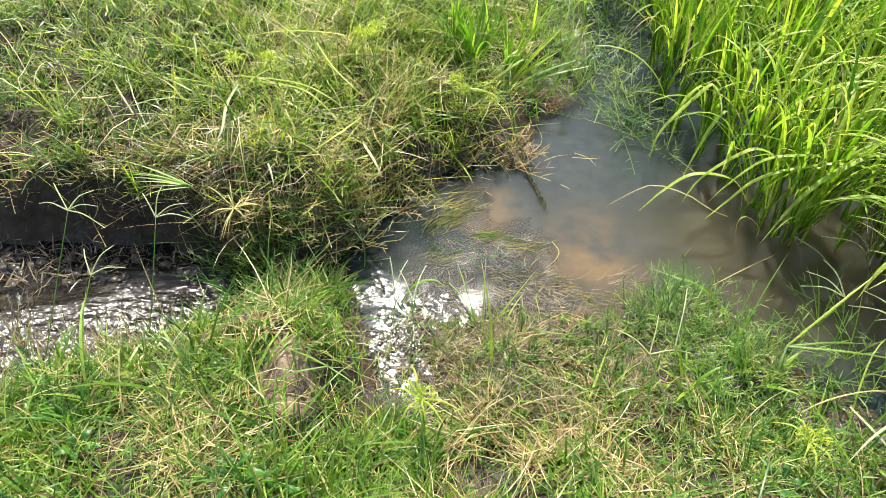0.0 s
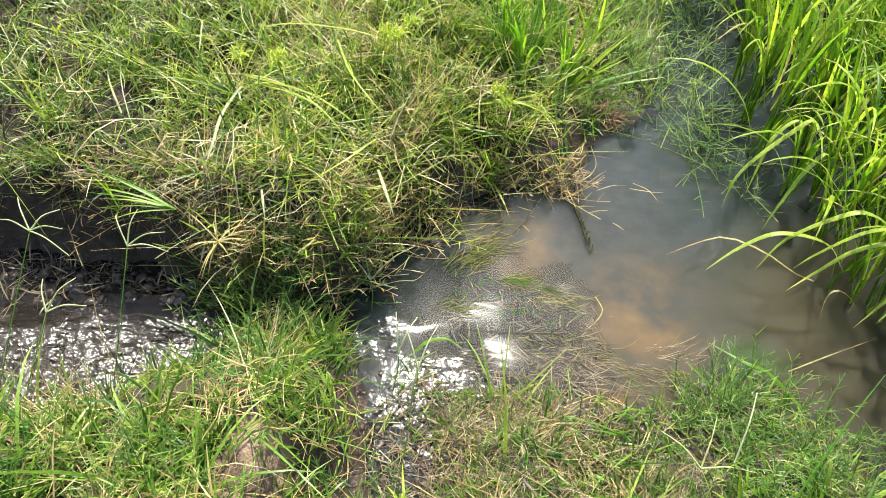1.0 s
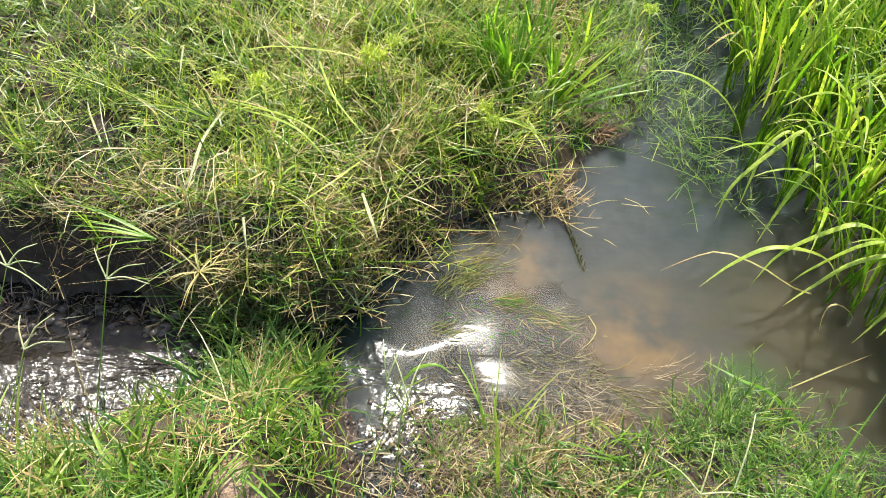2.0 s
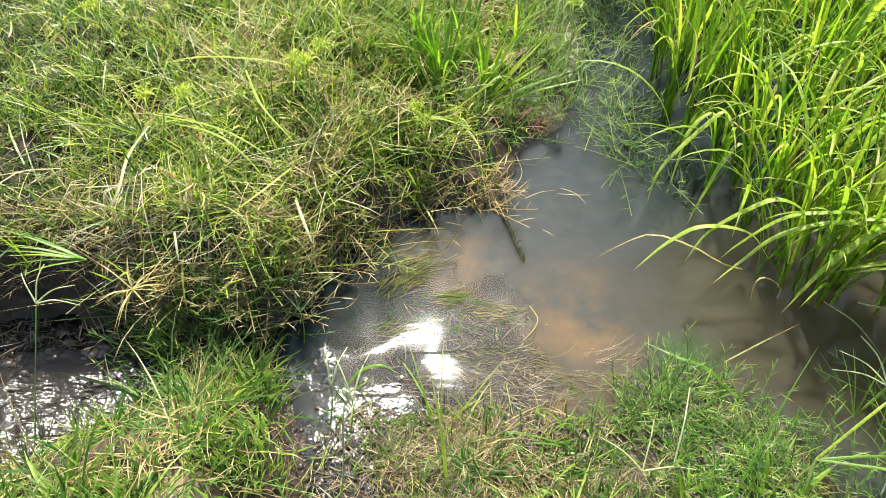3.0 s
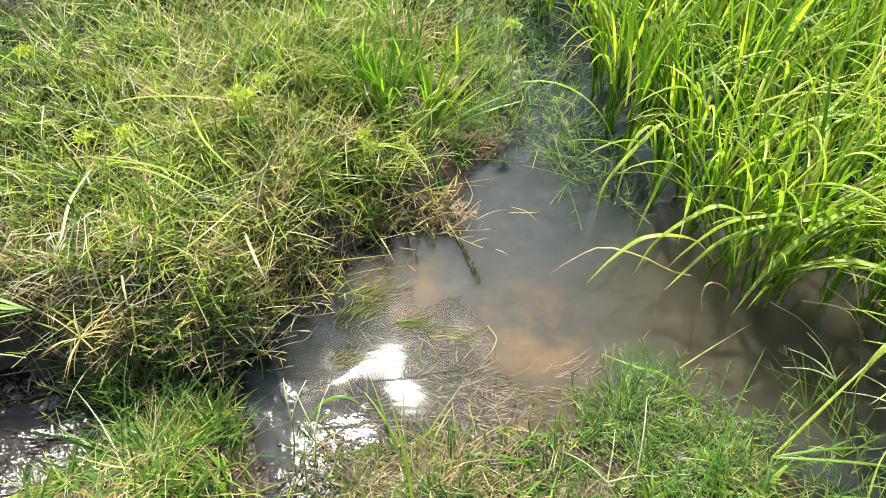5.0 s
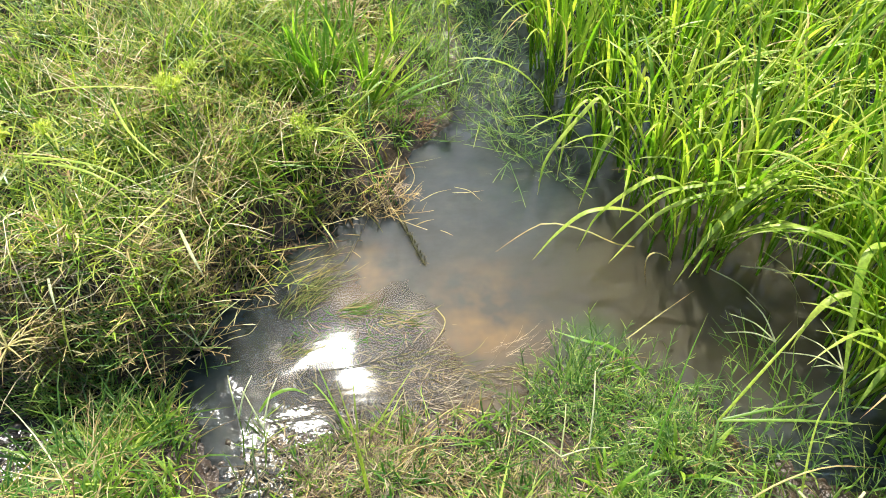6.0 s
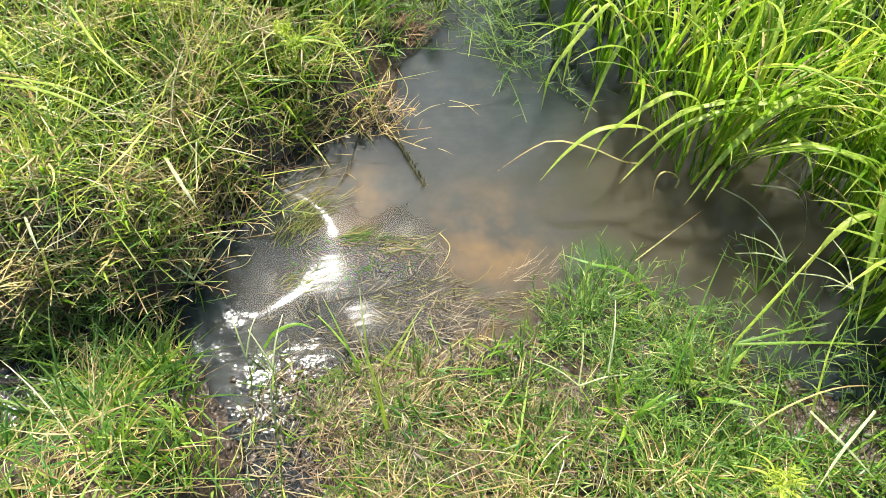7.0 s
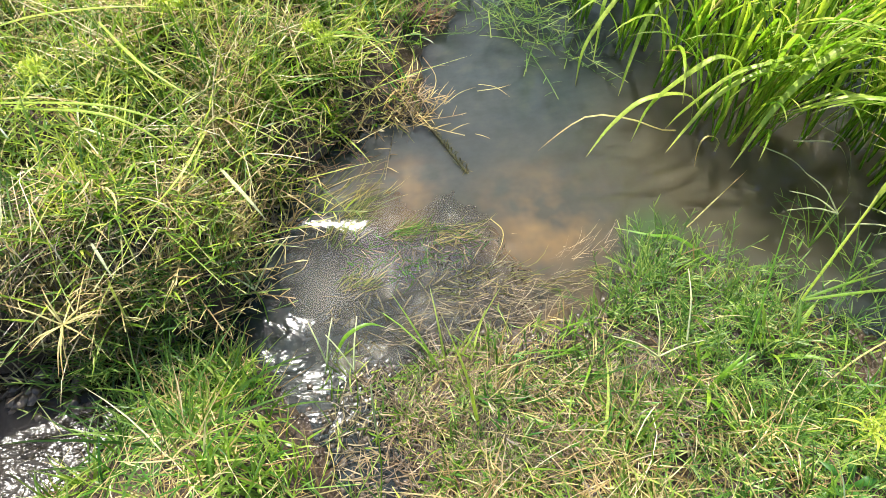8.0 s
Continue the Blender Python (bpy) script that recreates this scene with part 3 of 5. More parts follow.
def on_straw(px, py, d):
    """Patches of long pale straw on the soggy shore."""
    near = np.clip(1.25 - np.hypot((px - 0.36) / 0.3, (py - 1.16) / 0.12), 0.06, 1)
    return (d > -0.02) * near * np.clip(lumps(px, py, 0.1, 17) * 3.2 - 1.0, 0, 1)


def edge_face(px, py, d):
    """The steep brow over ditch and pond, where dead stems hang."""
    return (d < 0.19) & (py < 1.95) & (px < -0.25)


def shaded_share(px, py):
    """Share of darker grass, with shade in its colour, towards the upper ditch and further off."""
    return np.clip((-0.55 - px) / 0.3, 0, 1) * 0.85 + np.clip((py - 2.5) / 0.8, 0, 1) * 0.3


def green_mound(px, py, d):
    return left_of_inlet(px, py, d) * (1 - 0.65 * strawy(px, py)) * np.where(edge_face(px, py, d), 0.36, 1) * (1 - np.clip(shaded_share(px, py), 0, 0.9))


def wiry_mound(px, py, d):
    return left_of_inlet(px, py, d) * (1 - 0.75 * np.clip(shaded_share(px, py), 0, 1)) * np.where(edge_face(px, py, d), 0.6, 1)


def shaded_mound(px, py, d):
    return left_of_inlet(px, py, d) * np.clip(shaded_share(px, py), 0, 1)


def dead_brow(px, py, d):
    return left_of_inlet(px, py, d) * edge_face(px, py, d)


def dry_mound(px, py, d):
    return left_of_inlet(px, py, d) * (0.22 + 0.78 * strawy(px, py)) * (1 - 0.93 * np.clip(shaded_share(px, py), 0, 1))


def green_near(px, py, d):
    return on_near(px, py, d) * (1 - 0.6 * strawy(px, py))


def dry_near(px, py, d):
    return on_near(px, py, d) * (0.25 + 0.75 * strawy(px, py))


def raised(roots, rs, most):
    """Lifts a part of the roots, for stems that lie on top of others."""
    out = roots.copy()
    out[:, 2] += rs.uniform(-most, most, len(out)).clip(0)
    return out


def left_of_inlet(px, py, d):
    corner = np.where(np.hypot((px - 0.2) / 0.26, (py - 2.3) / 0.16) < 1, 0.4, 1)
    return on_mound(px, py, d) * corner * np.clip(1 - (px - 0.22) / 0.18, 0.05, 1)


roots = scatter(rs, 8500, (-2.3, 0.9), (1.466, 4.3), green_mound)
stuff("mound_grass", sward("mound_grass", raised(roots, rs, 0.05), rs, (0.025, 0.11), (0.003, 0.0066), (0.0, 1.3), (0.2, 1.7), mat_mound, floor=height),
      "tangled yellow-green creeping grass covering the far bank", "grass")
roots = scatter(rs, 7500, (-2.3, 0.9), (1.466, 4.3), shaded_mound)
stuff("dark_mound_grass", sward("dark_mound_grass", raised(roots, rs, 0.05), rs, (0.03, 0.12), (0.003, 0.0062), (0.0, 1.2), (0.2, 1.6), mat_shaded_grass, floor=height),
      "darker green grass along the upper ditch, with shade put into its colour", "grass")
roots = scatter(rs, 1000, (-1.0, 0.0), (1.466, 2.0), dead_brow)
stuff("brow_straw", sward("brow_straw", raised(roots, rs, 0.06), rs, (0.04, 0.14), (0.0013, 0.0032), (0.8, 2.0), (0.0, 0.8), mat_wet_straw, floor=lambda a, b: np.maximum(height(a, b), 0.0)),
      "brown dead stems hanging down the steep brow of the bank", "dead grass")
roots = scatter(rs, 7500, (-2.3, 0.9), (1.466, 4.3), wiry_mound)
stuff("fine_mound_grass", sward("fine_mound_grass", raised(roots, rs, 0.06), rs, (0.04, 0.14), (0.0014, 0.003), (0.3, 1.6), (-0.3, 1.2), mat_mound, floor=height),
      "thin wiry green grass stems over the far bank", "grass")
roots = scatter(rs, 13500, (-2.3, 0.9), (1.466, 4.3), dry_mound)
stuff("mound_thatch", sward("mound_thatch", raised(roots, rs, 0.08), rs, (0.025, 0.12), (0.0014, 0.0042), (0.6, 1.7), (-0.2, 0.9), mat_dry, floor=height),
      "dry straw-coloured dead grass lying among the green blades", "dead grass")
roots = scatter(rs, 13000, (-1.9, 2.4), (0.15, 1.466), green_near)
stuff("bank_grass", sward("bank_grass", raised(roots, rs, 0.02), rs, (0.025, 0.11), (0.0025, 0.006), (0.0, 1.2), (0.1, 1.5), mat_fresh, floor=height),
      "short fresh green grass covering the near bank", "grass")
roots = scatter(rs, 11500, (-1.9, 2.4), (0.15, 1.466), dry_near)
stuff("bank_thatch", sward("bank_thatch", raised(roots, rs, 0.05), rs, (0.03, 0.13), (0.0011, 0.003), (0.6, 1.6), (-0.1, 0.8), mat_dry, floor=height),
      "dry straw lying on the near bank", "dead grass")
roots = scatter(rs, 420, (-1.2, 1.2), (0.4, 1.3), lambda px, py, d: on_near(px, py, d) * np.clip(strawy(px, py) * 1.5 - 0.3, 0, 1))
stuff("bank_straw", sward("bank_straw", roots + np.array([0, 0, 0.03]), rs, (0.06, 0.2), (0.0012, 0.003), (0.8, 1.5), (0.0, 0.6), mat_pale_dry, 5, floor=lambda a, b: height(a, b) + 0.03),
      "long pale straws lying in drifts on the near bank", "dead grass")
roots = scatter(rs, 4300, (-0.2, 0.9), (0.85, 1.42), on_mat)
stuff("matted_straw", sward("matted_straw", raised(roots, rs, 0.03), rs, (0.02, 0.09), (0.001, 0.0027), (0.7, 1.7), (-0.4, 0.6), mat_wet_straw, floor=height),
      "wet matted brown straw on the soggy pond edge", "dead grass")
roots = scatter(rs, 520, (-0.1, 0.75), (0.9, 1.36), on_straw)
stuff("straw_mat", sward("straw_mat", raised(roots, rs, 0.03), rs, (0.04, 0.13), (0.0012, 0.003), (1.0, 1.65), (-0.3, 0.4), mat_dry, azimuth=-0.25, spread=1.3, floor=height),
      "pale flattened straw lying in a mat on the muddy pond edge", "dead grass")
roots = scatter(rs, 3300, (-0.2, 0.9), (0.85, 1.42), on_mat)
stuff("shore_sprouts", sward("shore_sprouts", roots, rs, (0.015, 0.055), (0.002, 0.0042), (0.1, 1.2), (0.1, 1.0), mat_fresh, floor=height),
      "small green grass sprouts in the wet straw at the pond edge", "grass")


roots = scatter(rs, 3000, (-2.0, 0.4), (1.466, 3.6), dry_mound)
stuff("mound_dead_leaves", sward("mound_dead_leaves", raised(roots, rs, 0.09), rs, (0.03, 0.11), (0.003, 0.0065), (0.9, 1.7), (-0.3, 0.6), mat_dry, floor=height),
      "flat beige dead grass leaves lying over the far bank", "dead grass")
roots = scatter(rs, 3000, (-1.6, 2.0), (0.3, 1.466), dry_near)
stuff("bank_dead_leaves", sward("bank_dead_leaves", raised(roots, rs, 0.05), rs, (0.03, 0.1), (0.002, 0.0045), (0.9, 1.7), (-0.3, 0.6), mat_dry, floor=height),
      "flat beige dead grass leaves lying over the near bank", "dead grass")
roots = scatter(rs, 950, (-2.0, 0.3), (1.5, 3.4), wiry_mound)
stuff("trailing_stems", sward("trailing_stems", roots + np.array([0, 0, 0.05]), rs, (0.15, 0.4), (0.0018, 0.0038), (0.6, 1.3), (0.2, 0.9), mat_mound, 5, floor=lambda a, b: height(a, b) + 0.06),
      "long green grass stems trailing across the far bank", "grass")
roots = scatter(rs, 650, (-2.0, 0.3), (1.5, 3.4), dry_mound)
stuff("trailing_straw", sward("trailing_straw", roots + np.array([0, 0, 0.05]), rs, (0.1, 0.32), (0.0015, 0.0032), (0.8, 1.4), (0.1, 0.7), mat_pale_dry, 5, floor=lambda a, b: height(a, b) + 0.07),
      "long dry stems trailing across the far bank", "dead grass")


def tussocks(name, rs, n, per, x, y, keep, length, width, material, label, spread=0.016, k=4, single=None, label_one=""):
    """Blades in small tufts that lean out from their middle, each tuft with its own size and hue; those in the rectangle single are things of their own."""
    mid = scatter(rs, n, x, y, keep)
    i = np.repeat(np.arange(len(mid)), per)
    m = len(i)
    off = rs.normal(0, spread, (m, 2))
    px, py = mid[i, 0] + off[:, 0], mid[i, 1] + off[:, 1]
    root = np.stack([px, py, np.maximum(height(px, py), -0.01) - 0.004], 1)
    wind = rs.uniform(-math.pi, math.pi, len(mid))[i]
    az = np.arctan2(off[:, 1] + 0.012 * np.sin(wind), off[:, 0] + 0.012 * np.cos(wind)) + rs.normal(0, 0.5, m)
    size = rs.uniform(0.55, 1.3, len(mid))[i]
    L = rs.uniform(*length, m) * size
    lean = np.clip(0.1 + np.hypot(off[:, 0], off[:, 1]) * 16 + rs.uniform(-0.1, 0.55, m), 0, 1.35)
    paths = bent(root, L, lean, rs.uniform(0.1, 1.5, m), az, k)
    paths[:, 1:, 2] = np.maximum(paths[:, 1:, 2], height(paths[:, 1:, 0], paths[:, 1:, 1]) + rs.uniform(0.001, 0.02, (m, 1)))
    turn = rs.uniform(-0.9, 0.9, m)
    flat = np.stack([-np.sin(az) * np.cos(turn), np.cos(az) * np.cos(turn), np.sin(turn) * 0.8], 1)
    hue = np.clip(rs.beta(1.6, 1.6, len(mid))[i] + rs.normal(0, 0.14, m), 0, 1)
    W = rs.uniform(*width, m)
    wide = W[:, None] * np.array(PROFILE[k])[None]
    lone = np.zeros(len(mid), bool)
    if single:
        x0, x1, y0, y1 = single
        lone[np.flatnonzero((mid[:, 0] > x0) & (mid[:, 0] < x1) & (mid[:, 1] > y0) & (mid[:, 1] < y1))[:70]] = True
        for j in np.flatnonzero(lone):
            tuft = new("grass_tussock")
            tuft.empty_display_size = 0.05
            tuft.location = mid[j]
            tagged(tuft, label_one, "grass tuft", name.replace("_", " "))
            for b in np.flatnonzero(i == j):
                blade = new("blade", ribbon_mesh("blade", paths[b:b + 1] - mid[j], wide[b:b + 1], flat[b:b + 1], hue[b:b + 1], material))
                blade.parent = tuft
    rest = ~lone[i]
    return stuff(name, ribbon_mesh(name, paths[rest], wide[rest], flat[rest], hue[rest], material), label, "grass")


tussocks("mound_tussocks", rs, 900, 18, (-2.3, 0.9), (1.466, 4.3), green_mound, (0.03, 0.125), (0.0028, 0.0066), mat_mound, "yellow-green grass tussocks crowding the far bank", single=(-0.75, 0.15, 1.5, 2.3), label_one="yellow-green creeping grass tussock on the far bank")
tussocks("shaded_tussocks", rs, 850, 18, (-2.3, 0.9), (1.466, 4.3), shaded_mound, (0.03, 0.13), (0.0028, 0.0062), mat_shaded_grass, "dark green grass tussocks along the upper ditch, with shade put into their colour")
tussocks("bank_tussocks", rs, 1150, 17, (-1.9, 2.4), (0.15, 1.466), green_near, (0.025, 0.11), (0.0024, 0.0058), mat_fresh, "fresh green grass tussocks crowding the near bank", 0.014, single=(-0.6, 0.9, 0.75, 1.4), label_one="short fresh green grass tussock on the near bank")


tussocks("bank_long_grass", rs, 150, 6, (-1.2, 1.3), (0.3, 1.4), green_near, (0.1, 0.26), (0.0035, 0.0075), mat_fresh, "longer upright green blades standing out of the near bank", 0.02, 5)
tussocks("bank_seed_stalks", rs, 120, 3, (-1.2, 1.3), (0.3, 1.4), dry_near, (0.12, 0.3), (0.0014, 0.0026), mat_dry, "thin pale grass stalks standing out of the near bank", 0.03, 5)
tussocks("tongue_grass", rs, 22, 8, (-0.5, -0.2), (1.2, 1.42), lambda px, py, d: d > 0.0, (0.06, 0.15), (0.0024, 0.0052), mat_couch, "upright green blades on the narrow tongue between ditch and pond", 0.02, 5)
tussocks("ditch_edge_grass", rs, 34, 8, (-0.52, -0.26), (1.22, 1.5), lambda px, py, d: (d > -0.05) & (d < 0.08), (0.06, 0.15), (0.0022, 0.0048), mat_couch, "green blades leaning over the end of the ditch", 0.022, 5)
tussocks("spit_long_grass", rs, 16, 4, (0.55, 0.95), (0.8, 1.4), lambda px, py, d: d > 0.0, (0.06, 0.15), (0.003, 0.0065), mat_couch, "longer green blades standing on the wet spit", 0.02, 5)
tussocks("mound_long_grass", rs, 170, 7, (-1.5, 0.2), (1.5, 3.4), green_mound, (0.12, 0.3), (0.003, 0.0068), mat_mound, "longer yellow-green blades standing out of the far bank", 0.02, 5)


def creepers(name, spots, rs, n, material, label, length=(0.1, 0.3), leaf=(0.025, 0.06), nodes=9, lean=(0.5, 1.3), width=(0.0022, 0.0048)):
    """Creeping stems with leaves left and right in turn, round the spots (x, y, radius)."""
    spots = np.array(spots)
    which = rs.choice(len(spots), n, p=spots[:, 2] ** 2 / (spots[:, 2] ** 2).sum())
    r, a = spots[which, 2] * np.sqrt(rs.uniform(0, 1, n)), rs.uniform(-math.pi, math.pi, n)
    x, y = spots[which, 0] + r * np.cos(a), spots[which, 1] + r * np.sin(a)
    root = np.stack([x, y, np.maximum(height(x, y), -0.012)], 1)
    az = rs.uniform(-math.pi, math.pi, n)
    L = rs.uniform(*length, n)
    stems = bent(root, L, rs.uniform(*lean, n), rs.uniform(-0.4, 0.6, n), az, nodes)
    stems[:, :, 2] = np.clip(stems[:, :, 2], np.maximum(height(stems[:, :, 0], stems[:, :, 1]), -0.004) + 0.004, None)
    side = np.stack([-np.sin(az), np.cos(az), 0 * az], 1)
    at = stems[:, 1:-1].reshape(-1, 3)
    m = len(at)
    turn_side = np.tile(np.where(np.arange(nodes - 2) % 2, 1.0, -1.0), n)
    laz = np.repeat(az, nodes - 2) + turn_side * rs.uniform(0.3, 1.2, m)
    leaves = bent(at, rs.uniform(*leaf, m), rs.uniform(0.5, 1.25, m), rs.uniform(0.0, 0.6, m), laz, 4)
    flat = np.stack([-np.sin(laz), np.cos(laz), rs.uniform(-0.5, 0.5, m)], 1)
    a_mesh = ribbon_mesh(name, leaves, rs.uniform(*width, m)[:, None] * np.array(PROFILE[4])[None], flat, rs.uniform(0, 1, m), material)
    ob = stuff(name, a_mesh, label, "grass")
    stem_mesh = ribbon_mesh("stems", stems, np.full((n, nodes), 0.0022), side, rs.uniform(0, 1, n), material)
    stem = new("stems", stem_mesh)
    stem.parent = ob
    return ob


creepers("water_grass", [(0.62, 2.6, 0.14), (0.68, 2.42, 0.12), (0.72, 2.26, 0.09), (0.7, 2.85, 0.16), (0.52, 2.34, 0.07), (0.6, 3.15, 0.2), (0.82, 2.15, 0.07), (0.8, 2.4, 0.1)], rs, 280, mat_couch,
         "green creeping grass standing in the shallow inlet water", length=(0.1, 0.28), leaf=(0.02, 0.055), lean=(0.8, 1.6), width=(0.0014, 0.0034))
creepers("spit_grass", [(0.78, 1.38, 0.09), (0.9, 1.33, 0.1), (0.7, 1.41, 0.04), (0.93, 1.2, 0.11), (0.8, 1.18, 0.12), (0.75, 1.28, 0.08), (0.85, 1.05, 0.12), (0.66, 1.38, 0.06), (0.62, 1.32, 0.05), (0.72, 1.37, 0.05)], rs, 470, mat_couch,
         "dense fine blue-green couch grass on the low spit in the pond", length=(0.05, 0.15), leaf=(0.012, 0.04), lean=(0.3, 1.3), width=(0.0012, 0.0028))
creepers("shore_couch", [(0.55, 1.2, 0.12), (0.62, 1.08, 0.13), (0.4, 1.25, 0.09), (0.3, 1.06, 0.14), (0.48, 1.0, 0.14), (0.24, 1.2, 0.08), (0.6, 1.28, 0.06)], rs, 230, mat_couch,
         "fine green couch grass growing through the wet straw", length=(0.03, 0.1), leaf=(0.01, 0.03), lean=(0.5, 1.4), width=(0.0012, 0.0026))
creepers("inlet_grass", [(0.43, 2.5, 0.1), (0.45, 2.75, 0.12), (0.42, 3.05, 0.16), (0.5, 3.5, 0.25), (0.36, 2.3, 0.05)], rs, 420, mat_fresh,
         "green grass on the soggy ground beside the inlet", length=(0.08, 0.22))
creepers("ditch_straw", [(-0.72, 1.63, 0.06), (-0.86, 1.64, 0.07), (-1.02, 1.63, 0.08), (-1.2, 1.63, 0.08)], rs, 55, mat_dry,
         "dead straw hanging over the bare ditch wall", length=(0.06, 0.17), lean=(0.9, 2.0), width=(0.0014, 0.003))
creepers("shore_grass", [(1.25, 1.3, 0.15), (1.1, 1.1, 0.2), (1.35, 1.1, 0.2), (1.5, 0.9, 0.3)], rs, 70, mat_couch,
         "sparse green grass stems standing in dark water beside the rice", length=(0.1, 0.25))
creepers("bank_creeper", [(-0.3, 1.22, 0.09), (-0.75, 0.85, 0.3), (0.7, 0.75, 0.3), (-0.2, 0.75, 0.35), (1.0, 0.8, 0.4)], rs, 650, mat_couch,
         "green creeping grass stems over the near bank", length=(0.06, 0.17), leaf=(0.015, 0.045), width=(0.0016, 0.0036))
creepers("mound_creeper", [(-0.43, 1.64, 0.13), (-0.26, 1.9, 0.22), (0.02, 2.22, 0.2), (-0.5, 2.3, 0.5), (-1.1, 2.1, 0.2), (-0.28, 1.68, 0.09)], rs, 620, mat_mound,
         "yellow-green creeping grass stems hanging over the far bank edge", length=(0.12, 0.32))
creepers("brow_creeper", [(-0.56, 1.5, 0.06), (-0.43, 1.5, 0.06), (-0.31, 1.54, 0.05), (-0.25, 1.6, 0.04)], rs, 150, mat_couch,
         "dark green creeping stems hanging from the brow into the end of the ditch", length=(0.08, 0.2), leaf=(0.015, 0.05), lean=(0.5, 1.7), width=(0.0016, 0.0038))
creepers("edge_straw", [(-0.48, 1.53, 0.1), (-0.3, 1.58, 0.08), (-0.15, 1.75, 0.06), (0.0, 1.95, 0.06), (0.25, 2.06, 0.07)], rs, 160, mat_dry,
         "dead straw stems drooping over the far bank edge", length=(0.08, 0.2), lean=(0.9, 1.8), width=(0.0015, 0.003))


# ---- single plants ----
def part(name, mesh, parent, label="", m=None):
    ob = new(name, mesh)
    ob.parent = parent
    if m is not None:
        ob.matrix_basis = m
    return tagged(ob, label)


def thing(name, at, label, category, group=""):
    ob = new(name)
    ob.empty_display_size = 0.05
    ob.location = at
    return tagged(ob, label, category, group)


def eased(points, n):
    """n points on a smooth curve through the given ones."""
    p = np.array(points, float)
    p = np.concatenate([[2 * p[0] - p[1]], p, [2 * p[-1] - p[-2]]])
    out = []
    for f in np.linspace(0, len(points) - 1 - 1e-6, n):
        i, t = int(f), f - int(f)
        a, b, c, d = p[i:i + 4]
        out.append(0.5 * (2 * b + (c - a) * t + (2 * a - 5 * b + 4 * c - d) * t * t + (3 * b - a - 3 * c + d) * t ** 3))
    return np.array(out)


def leaf_along(points, width, material, fold=0.18, n=14, name="leaf", widest=0.45, side=None, stub=0.5):
    """One folded leaf along a curve, slender at both ends."""
    path = eased(points, n)
    s = np.linspace(0, 1, n)
    w = width * np.where(s < widest, stub + (1 - stub) * (s / widest), (1 - (np.clip(s - widest, 0, 1) / (1 - widest)) ** 1.8) * 0.97 + 0.03)
    d = path[-1] - path[0]
    side = np.array(side if side is not None else (-d[1], d[0], 0.12 * np.linalg.norm(d[:2]) + 0.001), float)
    return ribbon_mesh(name, path[None], w[None], side[None], [random.random()], material, fold)


def tube(points, r0, r1, material, n=8, sides=5, name="stalk"):
    path = eased(points, n)
    along = np.gradient(path, axis=0)
    along /= np.linalg.norm(along, axis=1, keepdims=True)
    ref = np.array((0.31, 0.95, 0.05))
    u = np.cross(along, ref)
    u /= np.linalg.norm(u, axis=1, keepdims=True)
    v = np.cross(along, u)
    r = np.linspace(r0, r1, n)[:, None, None]
    a = np.linspace(0, 2 * math.pi, sides, endpoint=False)
    verts = path[:, None] + r * (u[:, None] * np.cos(a)[None, :, None] + v[:, None] * np.sin(a)[None, :, None])
    i, j = np.meshgrid(np.arange(n - 1), np.arange(sides), indexing="ij")
    k = (j + 1) % sides
    faces = np.stack([i * sides + j, i * sides + k, (i + 1) * sides + k, (i + 1) * sides + j], -1).reshape(-1, 4)
    uv = np.stack([np.full(n * sides, random.random()), np.repeat(np.linspace(0, 1, n), sides)], 1)
    return quick_mesh(name, verts.reshape(-1, 3), faces, material, uv)


def upright_leaf(length, lean, bend, width, material, n=11, fold=0.2):
    path = bent(np.zeros((1, 3)), np.array([length]), np.array([lean]), np.array([bend]), np.array([0.0]), n, 1.6)[0]
    return leaf_along(path, width, material, fold, n, side=(0, 1, 0.05))


# ---- the rice ----
RICE_EDGE = np.array([(6.0, 0.6), (2.4, 0.9), (1.6, 0.98), (1.4, 1.08), (1.36, 1.2), (1.37, 1.4), (1.43, 1.5), (1.43, 1.66), (1.3, 1.73), (1.1, 1.79), (0.97, 1.99), (0.86, 2.2), (0.8, 2.63), (0.7, 3.2), (0.6, 4.6)])


def in_rice(x, y):
    return x >= np.interp(y, RICE_EDGE[:, 1], RICE_EDGE[:, 0], left=99.0)


rice_leaves = [upright_leaf(random.uniform(0.3, 0.5), radians(random.uniform(3, 16)), radians(b), random.uniform(0.007, 0.0115), mat_rice)
               for b in (8, 14, 20, 28, 36, 46, 58, 74, 92, 115, 22, 62)]
pale_rice = [upright_leaf(random.uniform(0.34, 0.5), radians(random.uniform(8, 20)), radians(b), random.uniform(0.008, 0.012), mat_pale_leaf) for b in (50, 70, 85, 105, 120)]
dead_rice = [upright_leaf(random.uniform(0.25, 0.4), radians(12), radians(b), 0.007, mat_dead_leaf) for b in (40, 90, 130)]
rice_stalks = [tube([(0, 0, -0.06), (0.004 * i, 0.003, 0.12), (0.012 * i, 0.0, 0.27 + 0.02 * i)], 0.0042, 0.0024, mat_rice) for i in range(4)]


